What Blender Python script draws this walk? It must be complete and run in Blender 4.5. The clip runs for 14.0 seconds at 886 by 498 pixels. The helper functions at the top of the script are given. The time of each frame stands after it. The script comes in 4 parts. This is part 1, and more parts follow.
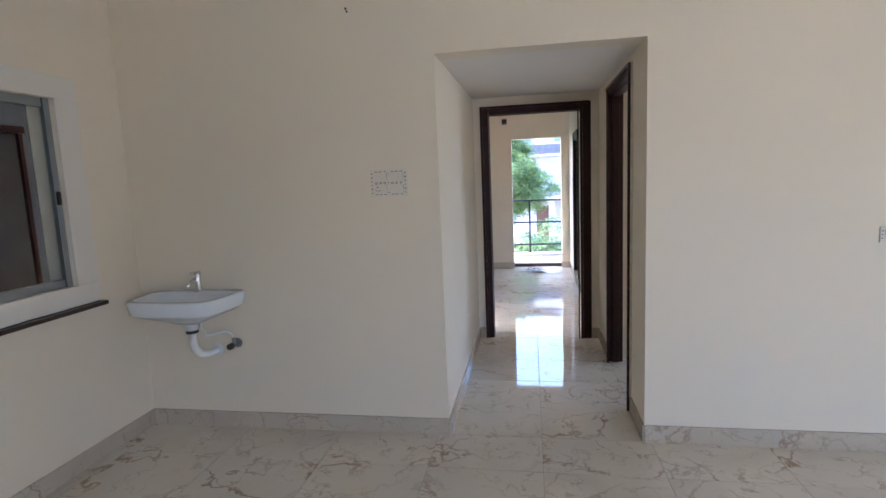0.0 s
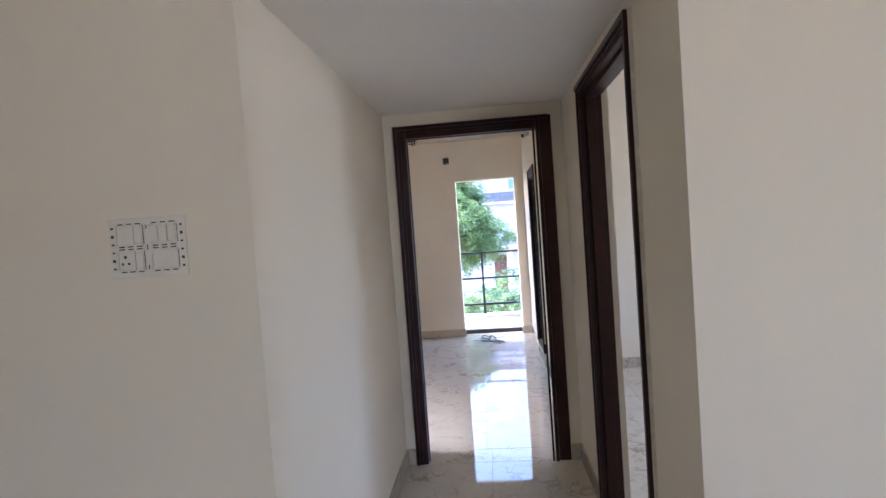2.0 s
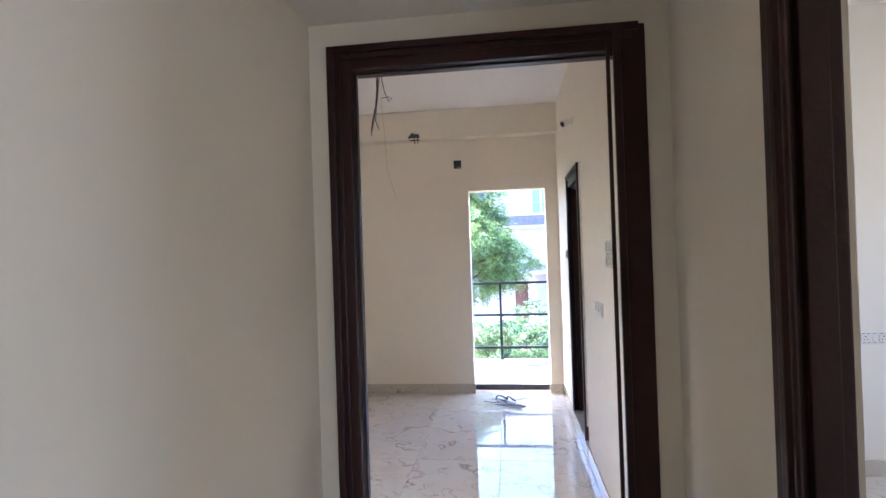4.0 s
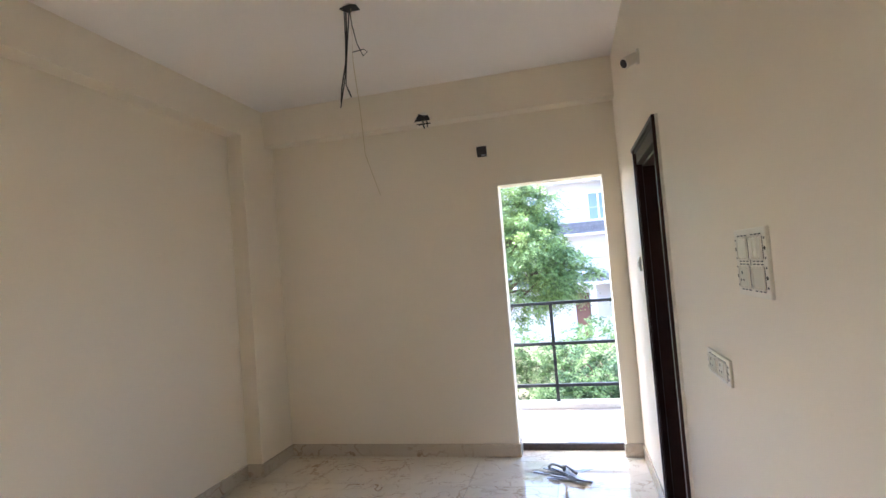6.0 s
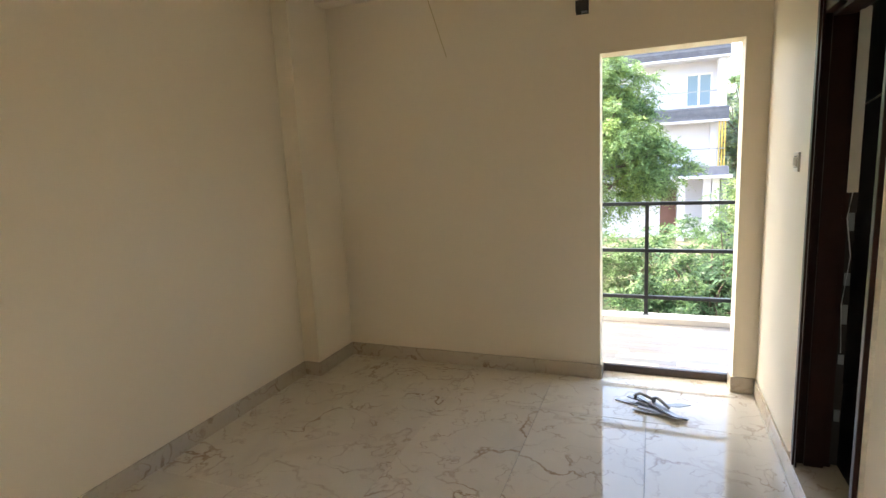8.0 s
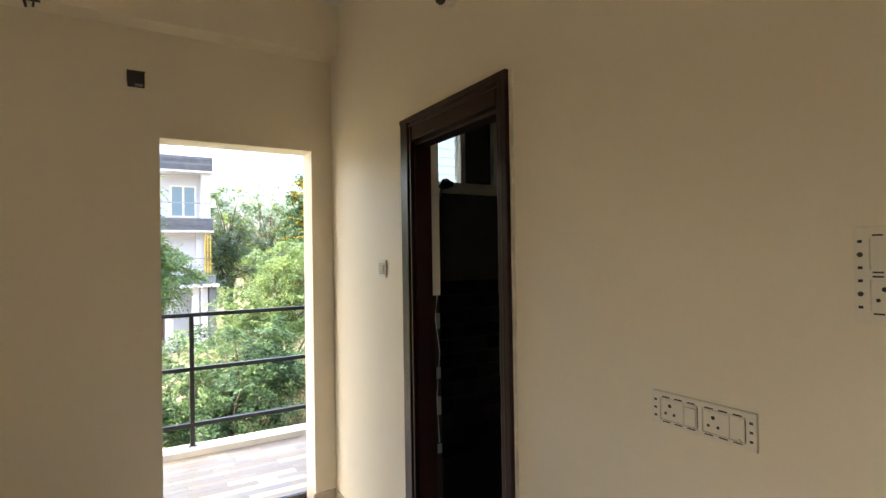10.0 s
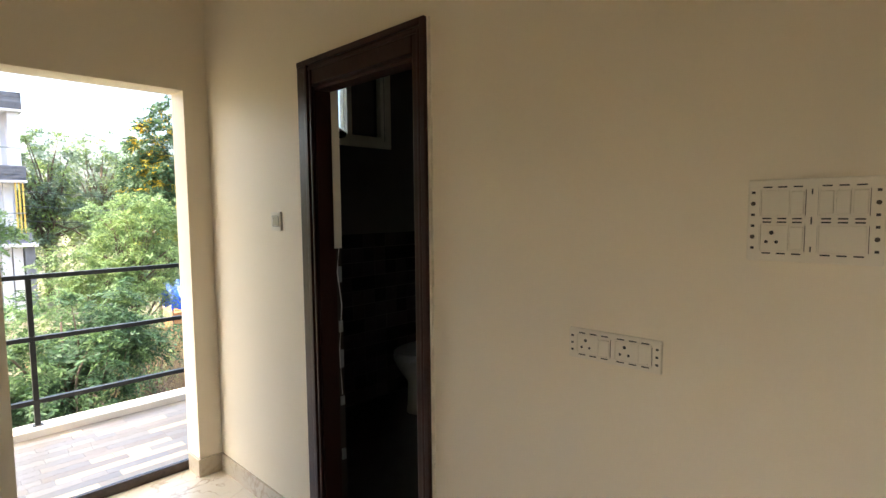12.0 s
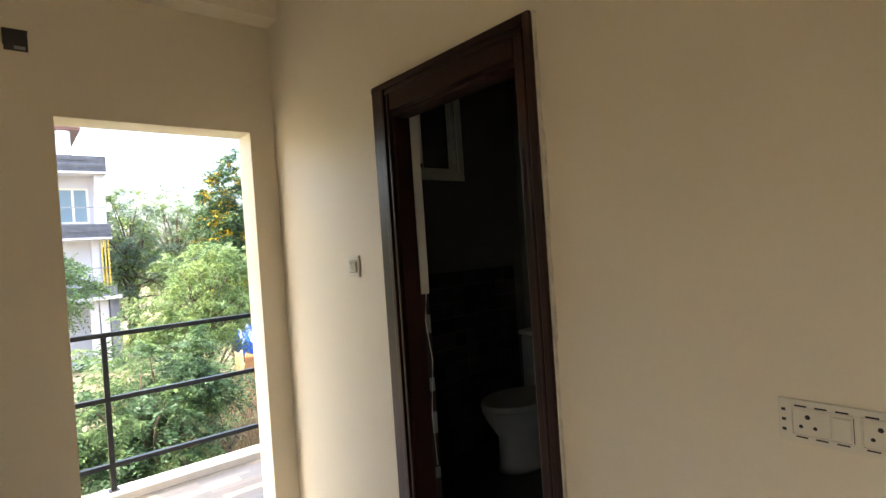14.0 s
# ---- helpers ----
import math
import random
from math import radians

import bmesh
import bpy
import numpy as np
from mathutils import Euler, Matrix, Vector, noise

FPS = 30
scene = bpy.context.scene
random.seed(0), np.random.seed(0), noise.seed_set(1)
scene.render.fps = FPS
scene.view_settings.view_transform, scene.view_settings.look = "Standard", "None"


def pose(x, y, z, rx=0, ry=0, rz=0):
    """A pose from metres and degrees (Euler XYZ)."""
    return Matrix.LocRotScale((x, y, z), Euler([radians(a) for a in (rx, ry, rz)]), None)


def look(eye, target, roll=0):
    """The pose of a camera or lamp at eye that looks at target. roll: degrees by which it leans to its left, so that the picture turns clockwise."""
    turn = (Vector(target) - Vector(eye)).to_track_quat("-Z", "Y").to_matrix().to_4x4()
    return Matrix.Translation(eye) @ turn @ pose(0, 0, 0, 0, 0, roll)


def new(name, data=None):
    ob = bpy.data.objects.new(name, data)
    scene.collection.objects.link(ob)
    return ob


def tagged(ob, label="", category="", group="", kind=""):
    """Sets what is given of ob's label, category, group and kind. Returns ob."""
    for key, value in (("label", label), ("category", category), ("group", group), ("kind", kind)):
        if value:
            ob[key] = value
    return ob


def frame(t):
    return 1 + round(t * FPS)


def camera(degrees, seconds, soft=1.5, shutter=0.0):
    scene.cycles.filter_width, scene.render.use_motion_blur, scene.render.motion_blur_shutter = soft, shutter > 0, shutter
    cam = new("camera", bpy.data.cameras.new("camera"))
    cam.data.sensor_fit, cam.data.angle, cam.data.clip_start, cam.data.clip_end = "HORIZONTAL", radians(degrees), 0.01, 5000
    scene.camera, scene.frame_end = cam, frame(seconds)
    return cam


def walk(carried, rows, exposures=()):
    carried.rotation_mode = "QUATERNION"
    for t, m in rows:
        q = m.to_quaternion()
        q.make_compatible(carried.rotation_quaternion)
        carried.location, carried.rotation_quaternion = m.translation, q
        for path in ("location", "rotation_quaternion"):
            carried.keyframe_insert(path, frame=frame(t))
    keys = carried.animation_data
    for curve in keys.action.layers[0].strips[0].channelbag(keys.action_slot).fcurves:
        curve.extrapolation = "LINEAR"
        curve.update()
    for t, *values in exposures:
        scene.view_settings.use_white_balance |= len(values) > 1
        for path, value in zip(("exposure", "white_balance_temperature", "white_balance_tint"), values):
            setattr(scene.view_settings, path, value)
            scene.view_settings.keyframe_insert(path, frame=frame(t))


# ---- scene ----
cam = camera(80.3, 14.0)
PATH = [
    (0, (0.533, -2.967, 1.495), (0.200, -1.012, 1.236), -2.4),
    (0.5, (0.578, -2.638, 1.491), (0.428, -0.650, 1.327), -3.6),
    (1, (0.646, -2.208, 1.515), (0.522, -0.214, 1.417), -3.8),
    (1.5, (0.630, -1.790, 1.491), (0.457, 0.200, 1.401), -3.4),
    (2, (0.643, -1.387, 1.486), (0.467, 0.604, 1.408), -4.1),
    (2.5, (0.687, -0.946, 1.492), (0.472, 1.043, 1.487), -3.4),
    (3, (0.629, -0.530, 1.479), (0.396, 1.457, 1.481), -2.2),
    (5.5, (0.715, 1.321, 1.472), (0.387, 3.293, 1.532), -3.4),
    (6, (0.731, 1.619, 1.478), (0.270, 3.564, 1.557), -4.6),
    (6.5, (0.609, 1.840, 1.457), (-0.108, 3.707, 1.483), -2.8),
    (7, (0.590, 1.990, 1.509), (-0.253, 3.751, 1.075), -3.1),
    (9.5, (0.271, 2.558, 1.473), (0.649, 4.522, 1.446), -2.4),
    (10, (0.090, 2.679, 1.481), (1.123, 4.392, 1.502), -0.9),
    (10.5, (-0.028, 2.735, 1.476), (1.160, 4.343, 1.436), -0.9),
    (11, (-0.025, 2.769, 1.468), (1.318, 4.219, 1.154), -1.1),
    (11.5, (-0.025, 2.780, 1.462), (1.383, 4.170, 1.170), -0.8),
    (12, (-0.050, 2.785, 1.466), (1.383, 4.172, 1.314), -0.6),
    (12.5, (-0.070, 2.784, 1.477), (1.368, 4.170, 1.363), -0.6),
    (13, (-0.064, 2.805, 1.473), (1.376, 4.191, 1.394), -1.9),
    (13.5, (-0.029, 2.907, 1.461), (1.408, 4.296, 1.378), -1.9),
    (14, (0.059, 3.122, 1.482), (1.339, 4.658, 1.465), -3.9),
]
EXPOSURES = [(0, 3.9, 4950, 17), (1.5, 3.9, 4950, 19), (3, 3.95, 4900, 18), (5.5, 4.25, 4900, 18), (5.8, 4.0, 5050, 17), (6.1, 3.75, 5500, 12), (6.5, 3.75, 6200, 7), (7.2, 3.65, 6200, 7), (9.5, 3.2, 6450, 7), (12.5, 3.15, 6500, 8), (14, 3.15, 6500, 8)]
walk(cam, [(t, look(eye, target, roll)) for t, eye, target, roll in PATH], EXPOSURES)

# ---------- light ----------
world = bpy.data.worlds.new("sky")
scene.world = world
world.use_nodes = True
wn = world.node_tree.nodes
sky = wn.new("ShaderNodeTexSky")
sky.sky_type, sky.sun_disc = "NISHITA", False
sky.sun_elevation, sky.sun_rotation = radians(52), radians(276)
sky.air_density, sky.dust_density, sky.ozone_density = 1.0, 6.0, 1.0
wn["Background"].inputs[1].default_value = 0.15
world.node_tree.links.new(sky.outputs[0], wn["Background"].inputs[0])
sun = new("sun", bpy.data.lights.new("sun", "SUN"))
sun.data.energy, sun.data.angle, sun.data.color = 0.5, radians(25), (1.0, 0.98, 0.95)
sun.matrix_world = look((-12.3, 1.3, 15.8), (0, 0, 0))


# Area lamps added at the openings to stand in for sky light.
def sky_light(name, eye, target, w, h, watts, color=(1.0, 0.98, 0.95)):
    ob = new(name, bpy.data.lights.new(name, "AREA"))
    ob.data.shape, ob.data.size, ob.data.size_y, ob.data.energy, ob.data.color = "RECTANGLE", w, h, watts, color
    ob.matrix_world = look(eye, target)
    return ob


# Lights the hall from an unseen opening assumed in the south wall.
sky_light("hall_unseen_opening_fill", (3.3, -5.44, 1.25), (2.6, 0, 1.15), 2.1, 2.1, 1.9)
# The second bedroom's window is out of view; this lamp stands in for it.
sky_light("second_bedroom_window_daylight", (4.68, 2.0, 1.5), (1.2, 2.4, 1.2), 1.4, 1.2, 1.9)
# Hidden lamp above the balcony doorway, added to brighten the walls near it.
sky_light("balcony_fill_light", (0.63, 6.06, 2.62), (0.63, 4.2, 0.7), 2.0, 0.45, 0.5)


# ---------- materials ----------
def mat(name, color, rough=0.6, metal=0.0, var=0.12, scale=6.0, bump=0.05, fine=90.0, spec=0.5, random=0.0):
    m = bpy.data.materials.new(name)
    m.use_nodes = True
    n, l = m.node_tree.nodes, m.node_tree.links
    b = n["Principled BSDF"]
    b.inputs["Roughness"].default_value, b.inputs["Metallic"].default_value = rough, metal
    b.inputs["Specular IOR Level"].default_value = spec
    tc = n.new("ShaderNodeTexCoord")
    a = n.new("ShaderNodeTexNoise")
    a.inputs["Scale"].default_value, a.inputs["Detail"].default_value = scale, 5
    f = n.new("ShaderNodeTexNoise")
    f.inputs["Scale"].default_value, f.inputs["Detail"].default_value = fine, 3
    l.new(tc.outputs["Object"], a.inputs["Vector"])
    l.new(tc.outputs["Object"], f.inputs["Vector"])
    r = n.new("ShaderNodeMapRange")
    r.inputs["To Min"].default_value, r.inputs["To Max"].default_value = 1 - var, 1 + var
    l.new(a.outputs["Fac"], r.inputs["Value"])
    value = r.outputs[0]
    if random:
        oi = n.new("ShaderNodeObjectInfo")
        rr = n.new("ShaderNodeMapRange")
        rr.inputs["To Min"].default_value, rr.inputs["To Max"].default_value = 1 - random, 1 + random
        mu = n.new("ShaderNodeMath")
        mu.operation = "MULTIPLY"
        l.new(oi.outputs["Random"], rr.inputs["Value"])
        l.new(rr.outputs[0], mu.inputs[0])
        l.new(value, mu.inputs[1])
        value = mu.outputs[0]
    v = n.new("ShaderNodeVectorMath")
    v.operation = "SCALE"
    v.inputs[0].default_value = color
    l.new(value, v.inputs["Scale"])
    l.new(v.outputs[0], b.inputs["Base Color"])
    if bump:
        bp = n.new("ShaderNodeBump")
        bp.inputs["Strength"].default_value, bp.inputs["Distance"].default_value = bump, 0.01
        l.new(f.outputs["Fac"], bp.inputs["Height"])
        l.new(bp.outputs[0], b.inputs["Normal"])
    return m


def marble(name, base, vein, rough=0.035, scale=1.6, random=True):
    m = mat(name, base, rough, var=0.06, scale=3, bump=0.0)
    n, l = m.node_tree.nodes, m.node_tree.links
    b = n["Principled BSDF"]
    tc = n.new("ShaderNodeTexCoord")
    add = n.new("ShaderNodeVectorMath")
    add.operation = "ADD"
    oi = n.new("ShaderNodeObjectInfo")
    sc = n.new("ShaderNodeVectorMath")
    sc.operation = "SCALE"
    sc.inputs[0].default_value = (31.0, 17.0, 9.0)
    l.new(oi.outputs["Random"], sc.inputs["Scale"])
    l.new(tc.outputs["Object"], add.inputs[0])
    l.new(sc.outputs[0], add.inputs[1])
    total = None
    for s, width, amount in ((scale * 1.7, 0.02, 0.85), (scale * 4.0, 0.022, 0.6), (scale * 0.9, 0.09, 0.16)):
        nz = n.new("ShaderNodeTexNoise")
        nz.inputs["Scale"].default_value, nz.inputs["Detail"].default_value, nz.inputs["Distortion"].default_value = s, 9, 0.35
        l.new(add.outputs[0], nz.inputs["Vector"])
        d = n.new("ShaderNodeMath")
        d.operation = "SUBTRACT"
        d.inputs[1].default_value = 0.5
        l.new(nz.outputs["Fac"], d.inputs[0])
        ab = n.new("ShaderNodeMath")
        ab.operation = "ABSOLUTE"
        l.new(d.outputs[0], ab.inputs[0])
        mr = n.new("ShaderNodeMapRange")
        mr.inputs["From Min"].default_value, mr.inputs["From Max"].default_value = 0.0, width
        mr.inputs["To Min"].default_value, mr.inputs["To Max"].default_value = amount, 0.0
        l.new(ab.outputs[0], mr.inputs["Value"])
        patch = n.new("ShaderNodeTexNoise")
        patch.inputs["Scale"].default_value = s * 0.9
        l.new(add.outputs[0], patch.inputs["Vector"])
        pm = n.new("ShaderNodeMapRange")
        pm.inputs["From Min"].default_value, pm.inputs["From Max"].default_value = 0.40, 0.66
        l.new(patch.outputs["Fac"], pm.inputs["Value"])
        mu = n.new("ShaderNodeMath")
        mu.operation = "MULTIPLY"
        l.new(mr.outputs[0], mu.inputs[0])
        l.new(pm.outputs[0], mu.inputs[1])
        if total is None:
            total = mu.outputs[0]
        else:
            mx = n.new("ShaderNodeMath")
            mx.operation = "MAXIMUM"
            l.new(total, mx.inputs[0])
            l.new(mu.outputs[0], mx.inputs[1])
            total = mx.outputs[0]
    base_out = b.inputs["Base Color"].links[0].from_socket
    mix = n.new("ShaderNodeMix")
    mix.data_type = "RGBA"
    mix.inputs["B"].default_value = (*vein, 1)
    l.new(total, mix.inputs["Factor"])
    l.new(base_out, mix.inputs["A"])
    l.new(mix.outputs["Result"], b.inputs["Base Color"])
    return m


def leaf_mat(name, color, var=0.5):
    m = bpy.data.materials.new(name)
    m.use_nodes = True
    n, l = m.node_tree.nodes, m.node_tree.links
    b = n["Principled BSDF"]
    b.inputs["Roughness"].default_value = 0.55
    g = n.new("ShaderNodeNewGeometry")
    r = n.new("ShaderNodeMapRange")
    r.inputs["To Min"].default_value, r.inputs["To Max"].default_value = 1 - var, 1 + var
    l.new(g.outputs["Random Per Island"], r.inputs["Value"])
    v = n.new("ShaderNodeVectorMath")
    v.operation = "SCALE"
    v.inputs[0].default_value = color
    l.new(r.outputs[0], v.inputs["Scale"])
    l.new(v.outputs[0], b.inputs["Base Color"])
    tr = n.new("ShaderNodeBsdfTranslucent")
    mix = n.new("ShaderNodeMixShader")
    mix.inputs[0].default_value = 0.35
    l.new(v.outputs[0], tr.inputs["Color"])
    l.new(b.outputs[0], mix.inputs[1])
    l.new(tr.outputs[0], mix.inputs[2])
    l.new(mix.outputs[0], n["Material Output"].inputs["Surface"])
    return m


def glass_mat(name, tint=(0.95, 0.98, 0.98), rough=0.0):
    m = bpy.data.materials.new(name)
    m.use_nodes = True
    b = m.node_tree.nodes["Principled BSDF"]
    b.inputs["Base Color"].default_value = (*tint, 1)
    b.inputs["Transmission Weight"].default_value = 1.0
    b.inputs["Roughness"].default_value, b.inputs["IOR"].default_value = rough, 1.1
    return m


PAINT = mat("cream_wall_paint", (0.80, 0.713, 0.555), 0.55, var=0.025, scale=1.3, bump=0.04, fine=140)
CEIL = mat("white_ceiling_paint", (0.82, 0.765, 0.68), 0.7, var=0.02, scale=1.5, bump=0.04, fine=120)
TILE = marble("polished_marble_tile", (0.70, 0.635, 0.515), (0.27, 0.155, 0.07))
SKIRT = marble("marble_skirting", (0.53, 0.46, 0.35), (0.28, 0.18, 0.11), rough=0.15, scale=2.2)
GROUT = mat("grey_grout", (0.40, 0.38, 0.35), 0.8)
WOOD = mat("dark_stained_wood", (0.034, 0.011, 0.008), 0.33, spec=0.3, var=0.5, scale=14, bump=0.12, fine=60)
FILLER = mat("white_plaster_filler", (0.74, 0.67, 0.55), 0.9, var=0.3, scale=30, bump=0.3)
PLASTIC = mat("white_switch_plastic", (0.75, 0.69, 0.57), 0.35, var=0.03, bump=0.0)
ROCKER = mat("white_rocker_plastic", (0.78, 0.72, 0.60), 0.25, var=0.02, bump=0.0)
SEAM = mat("edge_shade_and_screw_brown", (0.07, 0.055, 0.04), 0.7, var=0.2, bump=0.0)
BLACK = mat("black_plastic", (0.015, 0.015, 0.016), 0.5, var=0.2, bump=0.0)
# Near-black for the shade inside cable holes, open boxes and sockets.
HOLLOW = mat("dark_hollow_shade", (0.03, 0.026, 0.024), 0.7, var=0.4, scale=20)
UPVC = mat("white_upvc", (0.76, 0.72, 0.64), 0.35, var=0.02, bump=0.02)
ALU = mat("grey_aluminium", (0.32, 0.34, 0.35), 0.35, metal=0.7, var=0.1)
CHROME = mat("chrome", (0.75, 0.75, 0.75), 0.12, metal=1.0, var=0.03, bump=0.0)
CERAMIC = mat("white_ceramic", (0.80, 0.82, 0.83), 0.08, var=0.02, bump=0.0)
# White toilet ceramic greyed: the bathroom's dimness is put into this colour.
SHADED_CERAMIC = mat("shaded_ceramic", (0.32, 0.32, 0.30), 0.4, var=0.15, scale=6)
PVC = mat("white_pvc_pipe", (0.75, 0.75, 0.74), 0.4, var=0.04, bump=0.02)
GRANITE = mat("dark_brown_granite", (0.045, 0.028, 0.022), 0.2, var=0.5, scale=60, bump=0.05)
RAIL = mat("black_painted_steel", (0.012, 0.013, 0.013), 0.35, var=0.3, scale=30, bump=0.05)
STEEL = mat("brushed_steel", (0.30, 0.30, 0.30), 0.36, metal=0.9, var=0.15, scale=30)
KERB = mat("white_painted_kerb", (0.62, 0.59, 0.54), 0.6, var=0.12, scale=9, bump=0.1)
PLANK = [mat("grey_plank_tile", (0.18, 0.165, 0.155), 0.3, var=0.2, scale=25, random=0.12),
         mat("brown_plank_tile", (0.20, 0.165, 0.135), 0.3, var=0.2, scale=25, random=0.12),
         mat("pale_plank_tile", (0.50, 0.38, 0.25), 0.3, var=0.12, scale=25, random=0.06),
         mat("cream_plank_tile", (0.225, 0.20, 0.175), 0.3, var=0.15, scale=25, random=0.1)]
BATH_TILE = mat("dark_bathroom_tile", (0.035, 0.032, 0.032), 0.2, var=0.5, scale=8, bump=0.1, random=0.5)
BATH_WALL = mat("grey_bathroom_tile", (0.12, 0.12, 0.115), 0.25, var=0.15, scale=4)
BATH_FLOOR = mat("dark_anti_slip_tile", (0.05, 0.05, 0.052), 0.5, var=0.5, scale=14, bump=0.2)
GLASS = glass_mat("window_glass")
LOUVRE = glass_mat("frosted_louvre_glass", (0.42, 0.46, 0.47), 0.35)
WIRE = mat("black_wire", (0.02, 0.02, 0.02), 0.5, bump=0)
WIRE_Y = mat("yellow_wire", (0.55, 0.45, 0.22), 0.5, bump=0)
# Shaft plaster; its lack of light is put into the dark base colour.
CONCRETE = mat("shaded_shaft_plaster", (0.13, 0.135, 0.14), 0.9, var=0.15, scale=3, bump=0.2)
DUSTY = mat("dark_wood_panel", (0.03, 0.024, 0.022), 0.6, var=0.4, scale=8)
HOUSE_W = mat("pale_house_render", (0.60, 0.60, 0.66), 0.8, var=0.05, scale=0.8, bump=0.1)
SLATE = mat("grey_slate_cladding", (0.12, 0.125, 0.15), 0.7, var=0.45, scale=3.0, bump=0.4, fine=12, random=0.3)
HOUSE_GLASS = mat("blue_grey_window_glass", (0.20, 0.28, 0.34), 0.1, var=0.1, scale=1)
YELLOW = mat("yellow_pipe_paint", (0.60, 0.40, 0.08), 0.5)
BRICK_RED = mat("red_brown_door", (0.13, 0.06, 0.045), 0.6)
SOIL = mat("dry_earth_and_scrub", (0.22, 0.19, 0.11), 0.95, var=0.5, scale=0.5, bump=0.5, fine=5)
BARK = mat("grey_brown_bark", (0.14, 0.10, 0.07), 0.9, var=0.4, scale=9, bump=0.6, fine=25)
LEAF = leaf_mat("fresh_green_leaves", (0.14, 0.22, 0.075))
LEAF_L = leaf_mat("light_green_leaves", (0.20, 0.29, 0.11))
LEAF_D = leaf_mat("dark_green_leaves", (0.065, 0.12, 0.05))
# Paler than the near leaves: distance haze is mixed into the colour.
LEAF_HAZE = leaf_mat("far_haze_leaves", (0.21, 0.28, 0.18), 0.35)
LEAF_Y = leaf_mat("young_yellow_green_leaves", (0.24, 0.32, 0.10), 0.35)
FLOWER = leaf_mat("yellow_blossom", (0.65, 0.45, 0.03), 0.25)
STRAW = leaf_mat("dry_straw_grass", (0.34, 0.25, 0.13), 0.4)
TARP = mat("blue_tarpaulin", (0.02, 0.09, 0.45), 0.45, var=0.25, scale=3, bump=0.3, fine=8)
TWIG = mat("dry_brown_twig", (0.26, 0.18, 0.11), 0.9, var=0.3, scale=6, bump=0.0)
CLAY = mat("orange_clay", (0.45, 0.20, 0.08), 0.9, var=0.3)


# ---------- helpers ----------
def box(bm, x0, x1, y0, y1, z0, z1, bevel=0.0, m=None):
    g = bmesh.ops.create_cube(bm, size=1.0)
    t = Matrix.Translation(((x0 + x1) / 2, (y0 + y1) / 2, (z0 + z1) / 2)) @ Matrix.Diagonal((x1 - x0, y1 - y0, z1 - z0, 1))
    bmesh.ops.transform(bm, matrix=(m or Matrix()) @ t, verts=g["verts"])
    if bevel:
        edges = list({e for v in g["verts"] for e in v.link_edges})
        bmesh.ops.bevel(bm, geom=edges, offset=bevel, segments=2, affect="EDGES", profile=0.6)
    return bm


def boxes(*rows, bevel=0.0):
    bm = bmesh.new()
    for r in rows:
        box(bm, *r, bevel=bevel)
    return bm


def cyl(bm, p, q, r, seg=12, r2=None):
    p, q = Vector(p), Vector(q)
    d = q - p
    g = bmesh.ops.create_cone(bm, cap_ends=True, segments=seg, radius1=r, radius2=r if r2 is None else r2, depth=d.length)
    bmesh.ops.transform(bm, matrix=Matrix.Translation((p + q) / 2) @ d.to_track_quat("Z", "Y").to_matrix().to_4x4(), verts=g["verts"])
    return bm


def tube(bm, pts, r, seg=8):
    """A bent round bar through the points."""
    pts = [Vector(p) for p in pts]
    rings = []
    for i, p in enumerate(pts):
        d = (pts[min(i + 1, len(pts) - 1)] - pts[max(i - 1, 0)]).normalized()
        q = d.to_track_quat("Z", "Y")
        rr = r[i] if isinstance(r, (list, tuple)) else r
        rings.append([bm.verts.new(p + q @ Vector((rr * math.cos(a), rr * math.sin(a), 0))) for a in [2 * math.pi * k / seg for k in range(seg)]])
    for a, b in zip(rings, rings[1:]):
        for k in range(seg):
            bm.faces.new((a[k], a[(k + 1) % seg], b[(k + 1) % seg], b[k]))
    bm.faces.new(rings[0][::-1])
    bm.faces.new(rings[-1])
    return bm


def mesh_of(name, bm, material, smooth=False):
    me = bpy.data.meshes.new(name)
    bmesh.ops.recalc_face_normals(bm, faces=bm.faces)
    bm.to_mesh(me)
    bm.free()
    me.materials.append(material)
    if smooth:
        me.polygons.foreach_set("use_smooth", [True] * len(me.polygons))
    return me


def part(name, bm, material, parent=None, label="", smooth=False, at=None):
    ob = new(name, mesh_of(name, bm, material, smooth) if isinstance(bm, bmesh.types.BMesh) else bm)
    if parent is not None:
        ob.parent = parent
    if at is not None:
        ob.matrix_basis = at
    if label:
        tagged(ob, label)
    return ob


def thing(name, label, category, at=None, group="", kind=""):
    ob = new(name)
    ob.empty_display_size = 0.1
    if at is not None:
        ob.matrix_basis = at
    return tagged(ob, label, category, group, kind)


def setting(name, bm, material, label, category, smooth=False):
    return tagged(part(name, bm, material, smooth=smooth), label, category, kind="structure")


DX, DY = 0.032, -0.06


def hall(ob):
    """Sets a piece of the hall and corridor block to its place beside the bedroom."""
    ob.matrix_basis = Matrix.Translation((DX, DY, 0)) @ ob.matrix_basis
    return ob


